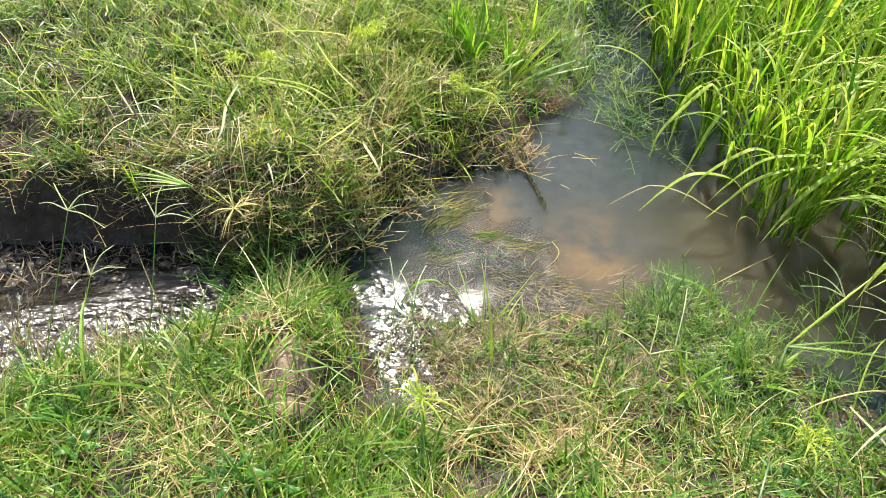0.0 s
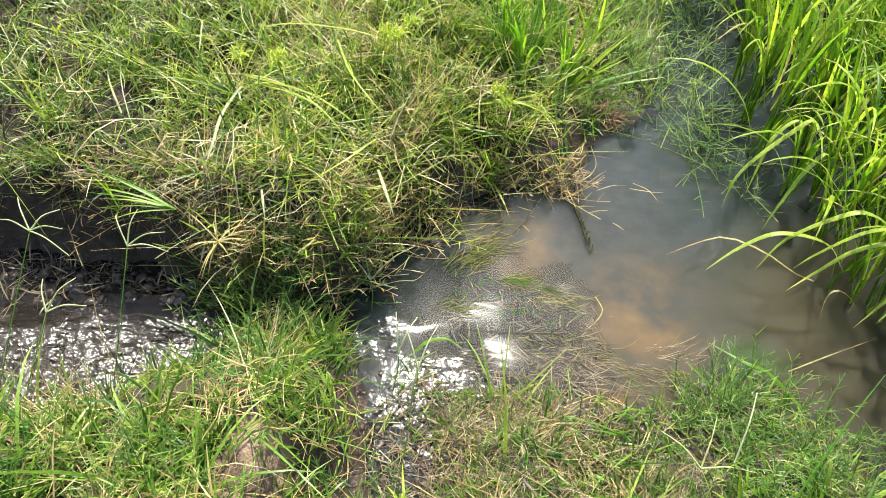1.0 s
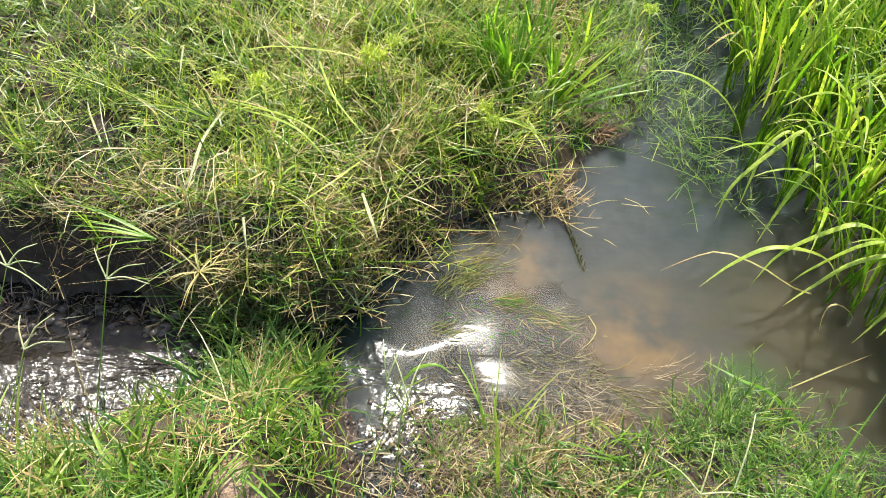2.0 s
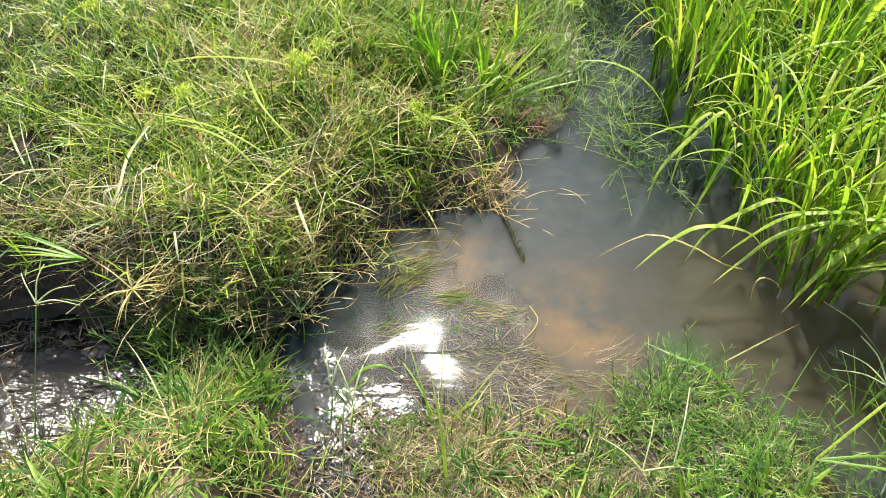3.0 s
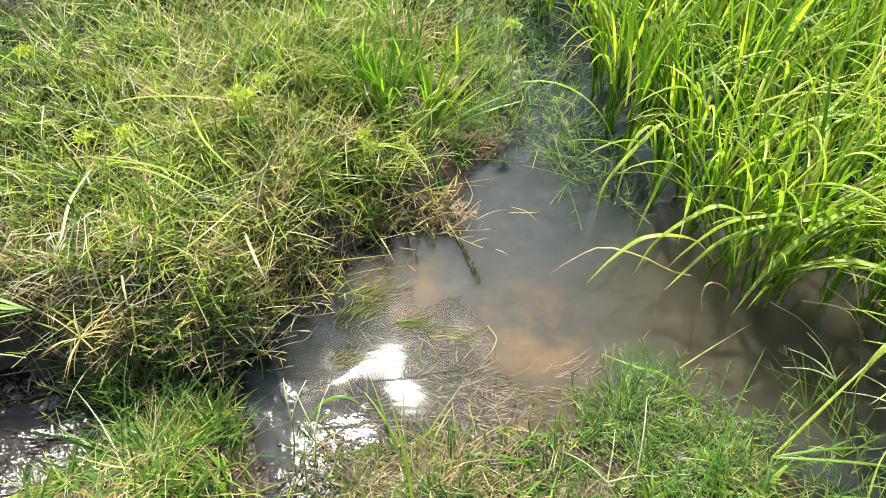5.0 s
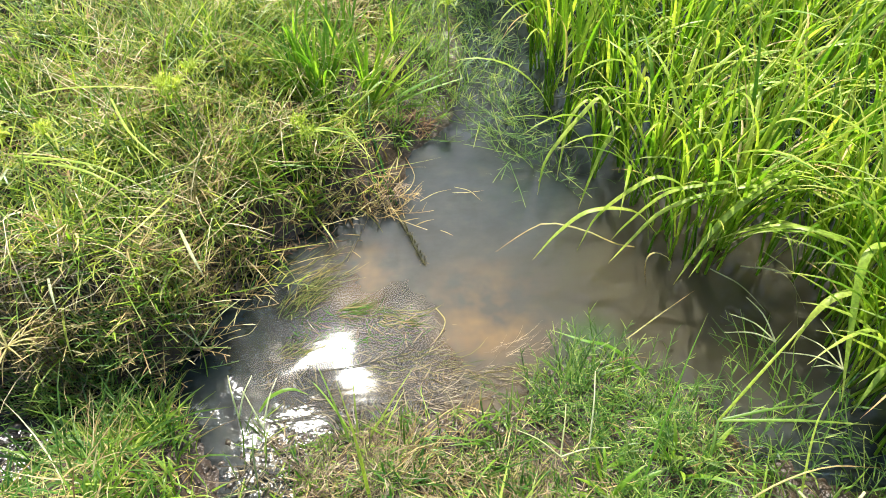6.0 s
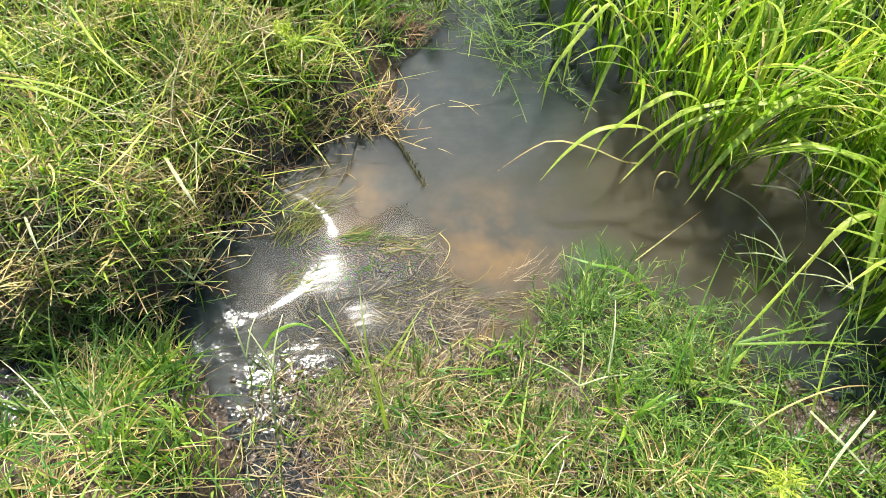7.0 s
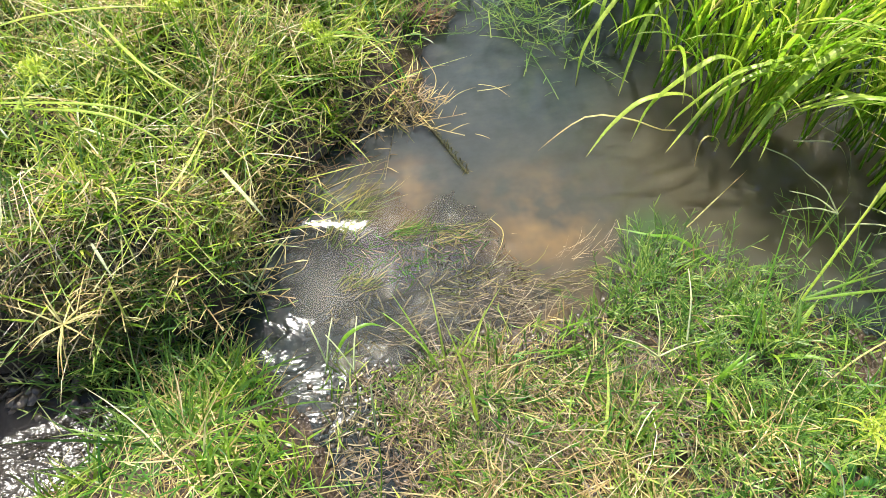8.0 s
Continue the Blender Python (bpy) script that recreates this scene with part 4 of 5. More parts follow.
def rice_plant(x, y, rng, leaves=23, stalks=6):
    plant = thing("rice_plant", (x, y, -0.01), "tall bright green rice plant standing in the flooded paddy", "rice plant", "rice in the paddy")
    for _ in range(stalks):
        a, r = rng.uniform(-math.pi, math.pi), rng.uniform(0.005, 0.032)
        part("stalk", rng.choice(rice_stalks), plant, m=pose(r * math.cos(a), r * math.sin(a), 0, rng.uniform(-9, 9), rng.uniform(-9, 9), rng.uniform(0, 360)))
    for _ in range(leaves):
        a, r = rng.uniform(-math.pi, math.pi), rng.uniform(0.005, 0.035)
        m = pose(r * math.cos(a), r * math.sin(a), rng.uniform(0.06, 0.27), rng.uniform(-7, 7), rng.uniform(-5, 6), math.degrees(a) + rng.uniform(-50, 50))
        kind = rng.random()
        part("leaf", rng.choice(dead_rice if kind < 0.1 else pale_rice if kind < 0.24 else rice_leaves), plant, m=m)
    return plant


def ring(rs, n, lo, hi, keep):
    """n roots between two distances from the pond, thinning outwards, where keep says so."""
    got, count = [], 0
    while count < n and len(got) < 30:
        r = lo * (hi / lo) ** rs.uniform(0, 1, n)
        a = rs.uniform(-math.pi, math.pi, n)
        px, py = 0.2 + r * np.cos(a), 1.7 + r * np.sin(a)
        ok = keep(px, py, shore(px, py))
        got.append(np.stack([px[ok], py[ok]], 1))
        count += ok.sum()
    at = np.concatenate(got)[:n]
    return np.concatenate([at, height(at[:, 0], at[:, 1])[:, None] - 0.01], 1)


def outer_land(px, py, d):
    inside = (px > -2.2) & (px < 2.3) & (py > 0.25) & (py < 4.2)
    return (d > 0.05) & ~inside


for lo, hi, n, length, width in ((1.6, 5.0, 34000, (0.05, 0.2), (0.004, 0.009)), (4.0, 13, 34000, (0.08, 0.28), (0.009, 0.022)), (13, 60, 16000, (0.25, 0.6), (0.07, 0.17))):
    roots = ring(rs, n, lo, hi, outer_land)
    stuff("meadow_grass", sward("meadow_grass", roots, rs, length, width, (0.1, 1.2), (0.1, 1.4), mat_mound), "yellow-green grass of the meadow round the pond", "grass")
for lo, hi, n, width in ((6.0, 14, 20000, (0.02, 0.045)), (14, 70, 20000, (0.09, 0.22))):
    roots = ring(rs, n, lo, hi, lambda px, py, d: (d < -0.3) & (px > 0.5) & (px > 1.0 - 0.35 * (py - 1.2)) & ((px > 6.3) | (py > 6.6)))
    roots[:, 2] = rs.uniform(0.0, 0.25, len(roots))
    stuff("rice_field", sward("rice_field", roots, rs, (0.3, 0.5), width, (0.03, 0.3), (0.1, 1.6), mat_rice_field), "bright green rice of the wide flooded field", "rice field")


rng = random.Random(5)
near_rice, spare = [], []
for i in range(-3, 34):
    for j in range(-1, 34):
        x, y = 0.88 + 0.165 * i + rng.uniform(-0.035, 0.035), 1.16 + 0.165 * j + rng.uniform(-0.035, 0.035)
        if in_rice(x, y):
            (near_rice if x < 2.05 and y < 2.75 and x + y < 4.4 else spare).append((x, y))
near_rice += [(1.13, 1.72), (1.23, 1.78), (1.1, 1.84), (1.43, 1.53), (1.4, 1.42), (1.38, 1.27), (1.44, 1.65), (1.45, 1.13)]
for x, y in near_rice:
    rice_plant(x, y, rng)
at = np.repeat(np.array(spare), 32, 0)
at = np.concatenate([at + rs.normal(0, 0.025, at.shape), rs.uniform(0.0, 0.27, (len(at), 1))], 1)
stuff("rice_field", sward("rice_field", at, rs, (0.26, 0.48), (0.0065, 0.011), (0.03, 0.3), (0.1, 1.7), mat_rice_field, k=5),
      "bright green rice filling the flooded field behind", "rice field")

LEANING = [
    ((1.03, 1.79), 0.015, [(1.022, 1.769, 0.1), (0.94, 1.765, 0.2), (0.82, 1.761, 0.22), (0.74, 1.748, 0.16), (0.671, 1.709, 0.1)]),
    ((1.08, 1.75), 0.016, [(1.07, 1.745, 0.12), (1.04, 1.737, 0.29), (0.975, 1.754, 0.33), (0.914, 1.753, 0.3), (0.837, 1.756, 0.2), (0.788, 1.713, 0.12)]),
    ((1.2, 1.7), 0.015, [(1.2, 1.7, 0.15), (1.172, 1.702, 0.29), (1.095, 1.715, 0.3), (0.984, 1.712, 0.25), (0.91, 1.684, 0.18), (0.854, 1.654, 0.13)]),
    ((0.95, 2.1), 0.014, [(0.95, 2.09, 0.12), (0.91, 2.066, 0.33), (0.849, 2.042, 0.3), (0.753, 1.986, 0.2), (0.729, 1.943, 0.1)]),
    ((0.95, 2.13), 0.011, [(0.94, 2.12, 0.1), (0.893, 2.102, 0.3), (0.828, 2.068, 0.27), (0.809, 2.031, 0.2), (0.793, 1.989, 0.12)]),
    ((1.0, 1.97), 0.014, [(1.003, 1.967, 0.1), (0.965, 2.025, 0.26), (0.913, 1.991, 0.23), (0.871, 1.942, 0.15), (0.839, 1.895, 0.08)]),
    ((1.3, 1.67), 0.021, [(1.3, 1.68, 0.2), (1.266, 1.682, 0.38), (1.169, 1.663, 0.34), (1.083, 1.633, 0.25), (1.011, 1.59, 0.1)]),
    ((1.43, 1.4), 0.019, [(1.42, 1.4, 0.12), (1.36, 1.4, 0.27), (1.27, 1.392, 0.29), (1.213, 1.369, 0.25), (1.184, 1.339, 0.16)]),
    ((1.44, 1.42), 0.018, [(1.43, 1.42, 0.2), (1.34, 1.42, 0.41), (1.255, 1.38, 0.43), (1.228, 1.292, 0.33), (1.212, 1.185, 0.2)]),
    ((1.42, 1.46), 0.016, [(1.42, 1.45, 0.12), (1.353, 1.468, 0.3), (1.288, 1.492, 0.36), (1.208, 1.536, 0.36), (1.162, 1.596, 0.28), (1.149, 1.671, 0.15)]),
    ((1.45, 1.52), 0.013, [(1.44, 1.52, 0.1), (1.399, 1.531, 0.25), (1.306, 1.542, 0.31), (1.227, 1.567, 0.33), (1.167, 1.591, 0.3), (1.106, 1.631, 0.22)]),
    ((1.46, 1.58), 0.013, [(1.45, 1.58, 0.15), (1.421, 1.583, 0.3), (1.359, 1.597, 0.34), (1.287, 1.64, 0.36), (1.206, 1.676, 0.36)]),
    ((1.39, 1.64), 0.014, [(1.385, 1.64, 0.2), (1.359, 1.656, 0.4), (1.315, 1.709, 0.46), (1.262, 1.759, 0.48), (1.213, 1.782, 0.44), (1.188, 1.804, 0.36)]),
    ((1.44, 1.61), 0.012, [(1.435, 1.61, 0.08), (1.388, 1.605, 0.2), (1.326, 1.601, 0.25), (1.243, 1.623, 0.28), (1.18, 1.635, 0.25), (1.113, 1.67, 0.16)]),
    ((1.4, 1.66), 0.013, [(1.4, 1.66, 0.12), (1.367, 1.661, 0.3), (1.265, 1.673, 0.34), (1.153, 1.689, 0.34), (1.075, 1.714, 0.28), (1.016, 1.716, 0.2)]),
    ((1.16, 1.69), 0.013, [(1.16, 1.69, 0.15), (1.133, 1.68, 0.35), (1.028, 1.666, 0.38), (0.955, 1.682, 0.34), (0.896, 1.704, 0.22), (0.87, 1.71, 0.15)]),
    ((1.43, 1.3), 0.014, [(1.42, 1.3, 0.1), (1.39, 1.29, 0.26), (1.33, 1.25, 0.3), (1.27, 1.2, 0.24), (1.24, 1.17, 0.17)]),
]
for (x, y), width, points in LEANING:
    plant = thing("rice_plant", (x, y, -0.01), "rice plant with a long pale leaf arching over the water", "rice plant", "rice in the paddy")
    local = [(a - x, b - y, c + 0.01) for a, b, c in points]
    part("arching_leaf", leaf_along(local, width, mat_pale_leaf, 0.2, 20, "arching_leaf"), plant, "long pale yellow-green arching leaf")
    part("stalk", tube([(0, 0, -0.05), tuple(np.array(local[0]) * 0.6), local[0]], 0.004, 0.003, mat_rice), plant)
    for _ in range(6):
        a = rng.uniform(-math.pi, math.pi)
        part("leaf", rng.choice(rice_leaves), plant, m=pose(0.01 * math.cos(a), 0.01 * math.sin(a), rng.uniform(0.03, 0.15), rng.uniform(-6, 6), rng.uniform(-4, 6), math.degrees(a)))


# ---- single plants and straws on the banks and in the water ----
def relative(points, at):
    return [tuple(np.array(p, float) - np.array(at, float)) for p in points]


def on_ground(x, y):
    return float(height(np.array([x]), np.array([y]))[0])


def grass_tuft(x, y, n, length, width, material, label, spread=35, up=4):
    tuft = thing("grass_tuft", (x, y, max(on_ground(x, y), -0.02) - 0.003), label, "grass tuft")
    for _ in range(n):
        a = rng.uniform(-180, 180)
        mesh = upright_leaf(rng.uniform(*length), radians(rng.uniform(up, spread)), radians(rng.uniform(5, 70)), rng.uniform(*width), material, 9)
        part("leaf", mesh, tuft, m=pose(rng.uniform(-0.02, 0.02), rng.uniform(-0.02, 0.02), 0, 0, 0, a))
    return tuft


LIME = "tall lime-green grass tuft at the pond corner"
for x, y, n in ((0.129, 2.412, 24), (0.27, 2.49, 20), (0.05, 2.5, 16), (0.2, 2.62, 14), (-0.1, 2.75, 12), (0.36, 2.72, 12), (0.1, 2.9, 10)):
    grass_tuft(x, y, n, (0.18, 0.4), (0.005, 0.01), mat_lime, LIME, 30)
for x, y, n in ((-0.05, 2.02, 14), (0.02, 2.1, 12), (-0.28, 1.62, 12), (-0.45, 1.55, 10), (-0.62, 2.5, 10), (-0.9, 2.2, 10), (-0.35, 2.3, 9)):
    grass_tuft(x, y, n, (0.09, 0.19), (0.004, 0.007), mat_lime, "bright green grass tuft growing out of the far bank", 60)
for x, y, n in ((-0.2, 1.15, 18), (-0.16, 1.03, 14), (-0.36, 1.28, 12), (-0.22, 1.32, 12), (-0.55, 1.12, 10), (-0.62, 1.02, 10), (-0.3, 1.14, 14), (-0.8, 0.86, 12), (0.1, 0.8, 16),
                (-0.02, 0.9, 14), (0.45, 0.75, 14), (0.8, 0.95, 14), (0.95, 1.05, 12)):
    grass_tuft(x, y, n * 2 // 3, (0.05, 0.14), (0.0026, 0.0056), mat_dark_green, "fresh green grass tuft on the near bank", 50)


def straw(name, points, width, material, label, category="straw"):
    at = points[0]
    return tagged(new(name, leaf_along(relative(points, at), width, material, 0.25, 12, name, widest=0.3, stub=0.8)), label, category), at


def lay(name, points, width, material, label, category="straw"):
    ob, at = straw(name, points, width, material, label, category)
    ob.location = at
    return ob


PALE = "bleached flat straw lying on the grass of the far bank"
lay("dead_straw", [(-0.179, 1.719, 0.31), (-0.132, 1.618, 0.33), (-0.103, 1.567, 0.31)], 0.008, mat_straw, PALE)
lay("dead_straw", [(-0.425, 1.575, 0.34), (-0.405, 1.53, 0.345), (-0.389, 1.491, 0.33)], 0.0065, mat_straw, PALE)
lay("dead_straw", [(-0.599, 1.922, 0.36), (-0.581, 1.76, 0.4), (-0.565, 1.634, 0.39), (-0.6, 1.6, 0.36)], 0.0095, mat_straw, "curved grey-green dead blade leaning over the far bank", "dead blade")
lay("dead_straw", [(-0.72, 2.0, 0.33), (-0.55, 1.98, 0.345), (-0.36, 1.93, 0.31)], 0.005, mat_dead_leaf, PALE)
lay("dead_straw", [(-0.9, 1.8, 0.32), (-0.98, 1.9, 0.33), (-1.05, 2.0, 0.31)], 0.006, mat_straw, PALE)
lay("dead_straw", [(0.887, 1.505, 0.001), (0.98, 1.55, 0.03), (1.086, 1.603, 0.05)], 0.0036, mat_dead_leaf, "pale straw slanting out of the water beside the rice")
lay("dead_rice_leaf", [(0.99, 1.8, 0.01), (0.923, 1.785, 0.05), (0.834, 1.798, 0.1), (0.734, 1.836, 0.1), (0.662, 1.84, 0.05), (0.597, 1.828, 0.001)], 0.007, mat_dead_leaf,
    "withered brown-tipped rice leaf dipping into the water", "dead leaf")
lay("dead_rice_leaf", [(1.06, 1.705, 0.01), (1.052, 1.701, 0.06), (0.996, 1.684, 0.12), (0.968, 1.676, 0.12), (0.966, 1.671, 0.08), (0.985, 1.672, 0.005)], 0.006, mat_dead_leaf,
    "curled yellow dead leaf beside the rice", "dead leaf")
lay("broad_blade", [(0.9, 1.39, 0.02), (0.827, 1.456, 0.05), (0.761, 1.476, 0.06), (0.687, 1.529, 0.04)], 0.012, mat_lime, "flat green blade reaching over the water from the spit", "grass blade")
lay("broad_blade", [(0.228, 1.12, 0.05), (0.221, 1.148, 0.1), (0.21, 1.199, 0.2), (0.181, 1.29, 0.3)], 0.008, mat_pale_leaf, "upright yellow-green blade at the pond edge", "grass blade")
lay("broad_blade", [(-0.03, 1.38, 0.03), (0.0, 1.4, 0.06), (0.05, 1.41, 0.07), (0.09, 1.4, 0.05)], 0.01, mat_lime, "arched green blade over the inlet", "grass blade")
lay("bent_grass", [(0.76, 1.05, 0.05), (0.83, 1.17, 0.17), (0.9, 1.28, 0.25), (0.964, 1.368, 0.3)], 0.0045, mat_lime, "long thin green stem leaning out over the water", "grass stem")
lay("bent_grass", [(0.94, 1.02, 0.04), (1.04, 1.06, 0.1), (1.16, 1.08, 0.13), (1.28, 1.07, 0.12)], 0.004, mat_dead_leaf, "long pale stem leaning over the dark water", "grass stem")
lay("bent_grass", [(1.1, 1.0, 0.03), (1.12, 1.08, 0.12), (1.17, 1.17, 0.17), (1.25, 1.24, 0.18)], 0.005, mat_pale_leaf, "long pale stem leaning over the dark water", "grass stem")
lay("floating_twig", [(0.09, 1.488, 0.002), (0.2, 1.497, 0.004), (0.3, 1.512, 0.003), (0.37, 1.508, 0.004)], 0.003, mat_wet_bark, "thin dark twig floating on the shallow water", "twig")
lay("floating_twig", [(0.3, 1.512, 0.004), (0.325, 1.53, 0.01), (0.345, 1.55, 0.012)], 0.003, mat_wet_bark, "short dark twig end sticking out of the shallow water", "twig")
SLANT = "grey-green straw slanting out of the dark water beside the rice"
for points, width in (([(1.124, 1.632, 0.1), (1.2, 1.585, 0.075), (1.284, 1.527, 0.0)], 0.0045), ([(1.193, 1.618, 0.12), (1.279, 1.566, 0.14), (1.382, 1.546, 0.0)], 0.005), ([(1.23, 1.613, 0.18), (1.282, 1.541, 0.16), (1.333, 1.481, 0.0)], 0.003),
                      ([(1.099, 1.049, 0.1), (1.128, 0.96, 0.12), (1.175, 0.881, 0.1)], 0.0065), ([(1.207, 1.02, 0.14), (1.105, 0.952, 0.13), (1.036, 0.892, 0.1)], 0.0065)):
    lay("slanting_straw", points, width, mat_straw, SLANT)
FLOAT = "thin pale straw floating on the pond"
for points in ([(0.51, 2.1, 0.003), (0.555, 2.076, 0.004), (0.585, 2.03, 0.003)], [(0.5, 2.075, 0.003), (0.56, 2.07, 0.005), (0.6, 2.075, 0.003)], [(0.45, 1.925, 0.003), (0.466, 1.915, 0.004), (0.485, 1.9, 0.003)],
               [(0.4, 2.05, 0.003), (0.45, 2.08, 0.003), (0.5, 2.09, 0.003)], [(0.41, 1.65, 0.003), (0.43, 1.61, 0.004), (0.415, 1.57, 0.003), (0.38, 1.53, 0.003)], [(-0.17, 1.6, 0.01), (-0.12, 1.65, 0.02), (-0.08, 1.72, 0.03)],
               [(-0.2, 1.56, 0.01), (-0.12, 1.6, 0.015), (-0.07, 1.61, 0.02), (-0.04, 1.65, 0.03)], [(0.0, 1.76, 0.003), (0.06, 1.79, 0.004), (0.12, 1.81, 0.003)], [(0.02, 1.84, 0.003), (0.1, 1.86, 0.004), (0.2, 1.87, 0.003)]):
    lay("floating_straw", points, 0.0019, mat_dead_leaf, FLOAT)


def fan(name, centre, tips, width, material, label, category):
    """Blades that spread from one point."""
    ob = thing(name, centre, label, category)
    for tip in tips:
        local = np.array(tip, float) - np.array(centre, float)
        part("blade", leaf_along([(0, 0, 0), tuple(local * 0.5 + np.array((0, 0, 0.012))), tuple(local)], width, material, 0.2, 8, "blade", 0.3, stub=0.8), ob)
    return ob


def ring_tips(centre, n, reach, drop, seed):
    r = random.Random(seed)
    return [(centre[0] + math.cos(a) * d, centre[1] + math.sin(a) * d, centre[2] + r.uniform(*drop))
            for a, d in ((r.uniform(-math.pi, math.pi), r.uniform(reach * 0.5, reach)) for _ in range(n))]


c = (-0.5, 1.45, 0.28)
fan("dead_grass_star", c, ring_tips(c, 18, 0.1, (-0.1, 0.05), 3), 0.0032, mat_dead_leaf, "star-shaped dead straw clump hanging over the ditch", "dead grass")
c = (-0.64, 1.53, 0.28)
fan("needle_grass", c, [(-0.86, 1.6, 0.3), (-0.87, 1.56, 0.29), (-0.84, 1.53, 0.28), (-0.83, 1.5, 0.28), (-0.88, 1.58, 0.33), (-0.8, 1.47, 0.27), (-0.8, 1.52, 0.33), (-0.85, 1.52, 0.31)], 0.006, mat_lime,
    "bright green needle-like grass clump reaching over the ditch", "grass tuft")


def seed_head(base, joint, tips, label="grass stem with spread finger-like seed spikes"):
    ob = thing("seed_head_grass", base, label, "grass stem")
    j = np.array(joint) - np.array(base)
    part("stalk", tube([(0, 0, -0.01), tuple(j * 0.5 + np.array((0.006, 0, 0.008))), tuple(j)], 0.0016, 0.0011, mat_lime), ob)
    for tip in tips:
        d = np.array(tip) - np.array(joint)
        mid = j + d * 0.5 + np.array((0, 0, 0.1 * np.linalg.norm(d) + 0.006))
        part("spike", tube([tuple(j), tuple(mid), tuple(j + d)], 0.0022, 0.0011, mat_spike, 9, 5, "spike"), ob, "pale green seed spike")
    return ob


c = (1.159, 1.374, 0.0)
fan("sparse_grass", c, [(1.124, 1.47, 0.15), (1.045, 1.445, 0.1), (1.06, 1.48, 0.12), (1.09, 1.46, 0.16), (1.23, 1.417, 0.1), (1.25, 1.44, 0.12), (1.08, 1.4, 0.06), (1.2, 1.46, 0.14)], 0.0042, mat_fresh, "sparse grass stem cluster standing in dark water", "grass tuft")
c = (1.2, 1.26, 0.0)
fan("sparse_grass", c, [(1.1, 1.31, 0.1), (1.13, 1.36, 0.13), (1.27, 1.34, 0.13), (1.3, 1.28, 0.1), (1.09, 1.26, 0.06), (1.22, 1.38, 0.15)], 0.0042, mat_fresh, "sparse grass stem cluster standing in dark water", "grass tuft")
c = (0.985, 1.21, 0.115)
fan("forked_grass", c, [(1.263, 1.403, 0.25), (1.301, 1.148, 0.15), (1.2, 1.22, 0.13), (0.93, 1.1, 0.05)], 0.0065, mat_mound, "pale forked grass stem leaning over the water", "grass stem")
for x, y in ((0.82, 1.2), (0.9, 1.14), (0.72, 1.1)):
    grass_tuft(x, y, 8, (0.09, 0.16), (0.009, 0.014), mat_lime, "broad-bladed bright green grass tuft on the spit", 65)
twig = thing("sunken_twig", (0.324, 2.02, 0.001), "dark mossy twig lying at the water surface", "twig")
part("stem", tube([(0, 0, 0.004), (0.012, -0.05, 0.003), (0.032, -0.1, 0.0), (0.05, -0.16, 0.0), (0.072, -0.22, -0.004)], 0.0024, 0.0042, mat_wet_bark, 12, 7, "stem"), twig)
f = rs.uniform(0.1, 1, 130)
root = np.stack([0.07 * f + rs.normal(0, 0.003, 130), -0.22 * f, rs.uniform(-0.001, 0.004, 130)], 1)
part("moss", sward("moss", root, rs, (0.006, 0.02), (0.0012, 0.0028), (0.9, 1.6), (-0.2, 0.4), mat_moss, floor=lambda a, b: 0 * a + 0.0), twig, "olive moss clinging to the twig")
seed_head((0.66, 1.08, 0.05), (0.63, 1.17, 0.1), [(0.661, 1.275, 0.13), (0.547, 1.236, 0.11), (0.74, 1.18, 0.1)])
seed_head((-0.96, 1.08, 0.05), (-0.931, 1.389, 0.3), [(-0.99, 1.46, 0.33), (-0.85, 1.4, 0.31), (-0.82, 1.35, 0.28), (-1.02, 1.41, 0.3), (-0.87, 1.44, 0.33)])
seed_head((-0.7, 1.16, 0.07), (-0.701, 1.4, 0.28), [(-0.62, 1.44, 0.3), (-0.7, 1.48, 0.32), (-0.6, 1.4, 0.28), (-0.75, 1.46, 0.31)])
seed_head((-0.85, 1.0, 0.07), (-0.82, 1.22, 0.24), [(-0.78, 1.3, 0.27), (-0.86, 1.29, 0.26), (-0.74, 1.25, 0.24)])
seed_head((1.3, 1.2, -0.01), (1.31, 1.3, 0.12), [(1.24, 1.4, 0.13), (1.2, 1.37, 0.1), (1.3, 1.42, 0.15), (1.26, 1.33, 0.09)])
seed_head((1.18, 1.3, -0.01), (1.2, 1.4, 0.1), [(1.12, 1.49, 0.1), (1.1, 1.45, 0.08), (1.17, 1.52, 0.12)])
seed_head((0.0, 1.05, 0.04), (0.02, 1.14, 0.21), [(0.027, 1.189, 0.3)])
seed_head((0.67, 1.08, 0.05), (0.69, 1.18, 0.13), [(0.717, 1.299, 0.22)])
seed_head((-0.17, 1.5, 0.0), (-0.18, 1.56, 0.06), [(-0.08, 1.66, 0.1), (-0.24, 1.6, 0.09), (-0.22, 1.64, 0.1)])
seed_head((-0.06, 1.28, 0.02), (-0.05, 1.32, 0.12), [(-0.07, 1.4, 0.17), (-0.02, 1.4, 0.16)])
seed_head((-0.01, 1.25, 0.02), (0.0, 1.3, 0.1), [(0.03, 1.4, 0.14), (-0.04, 1.37, 0.15)])


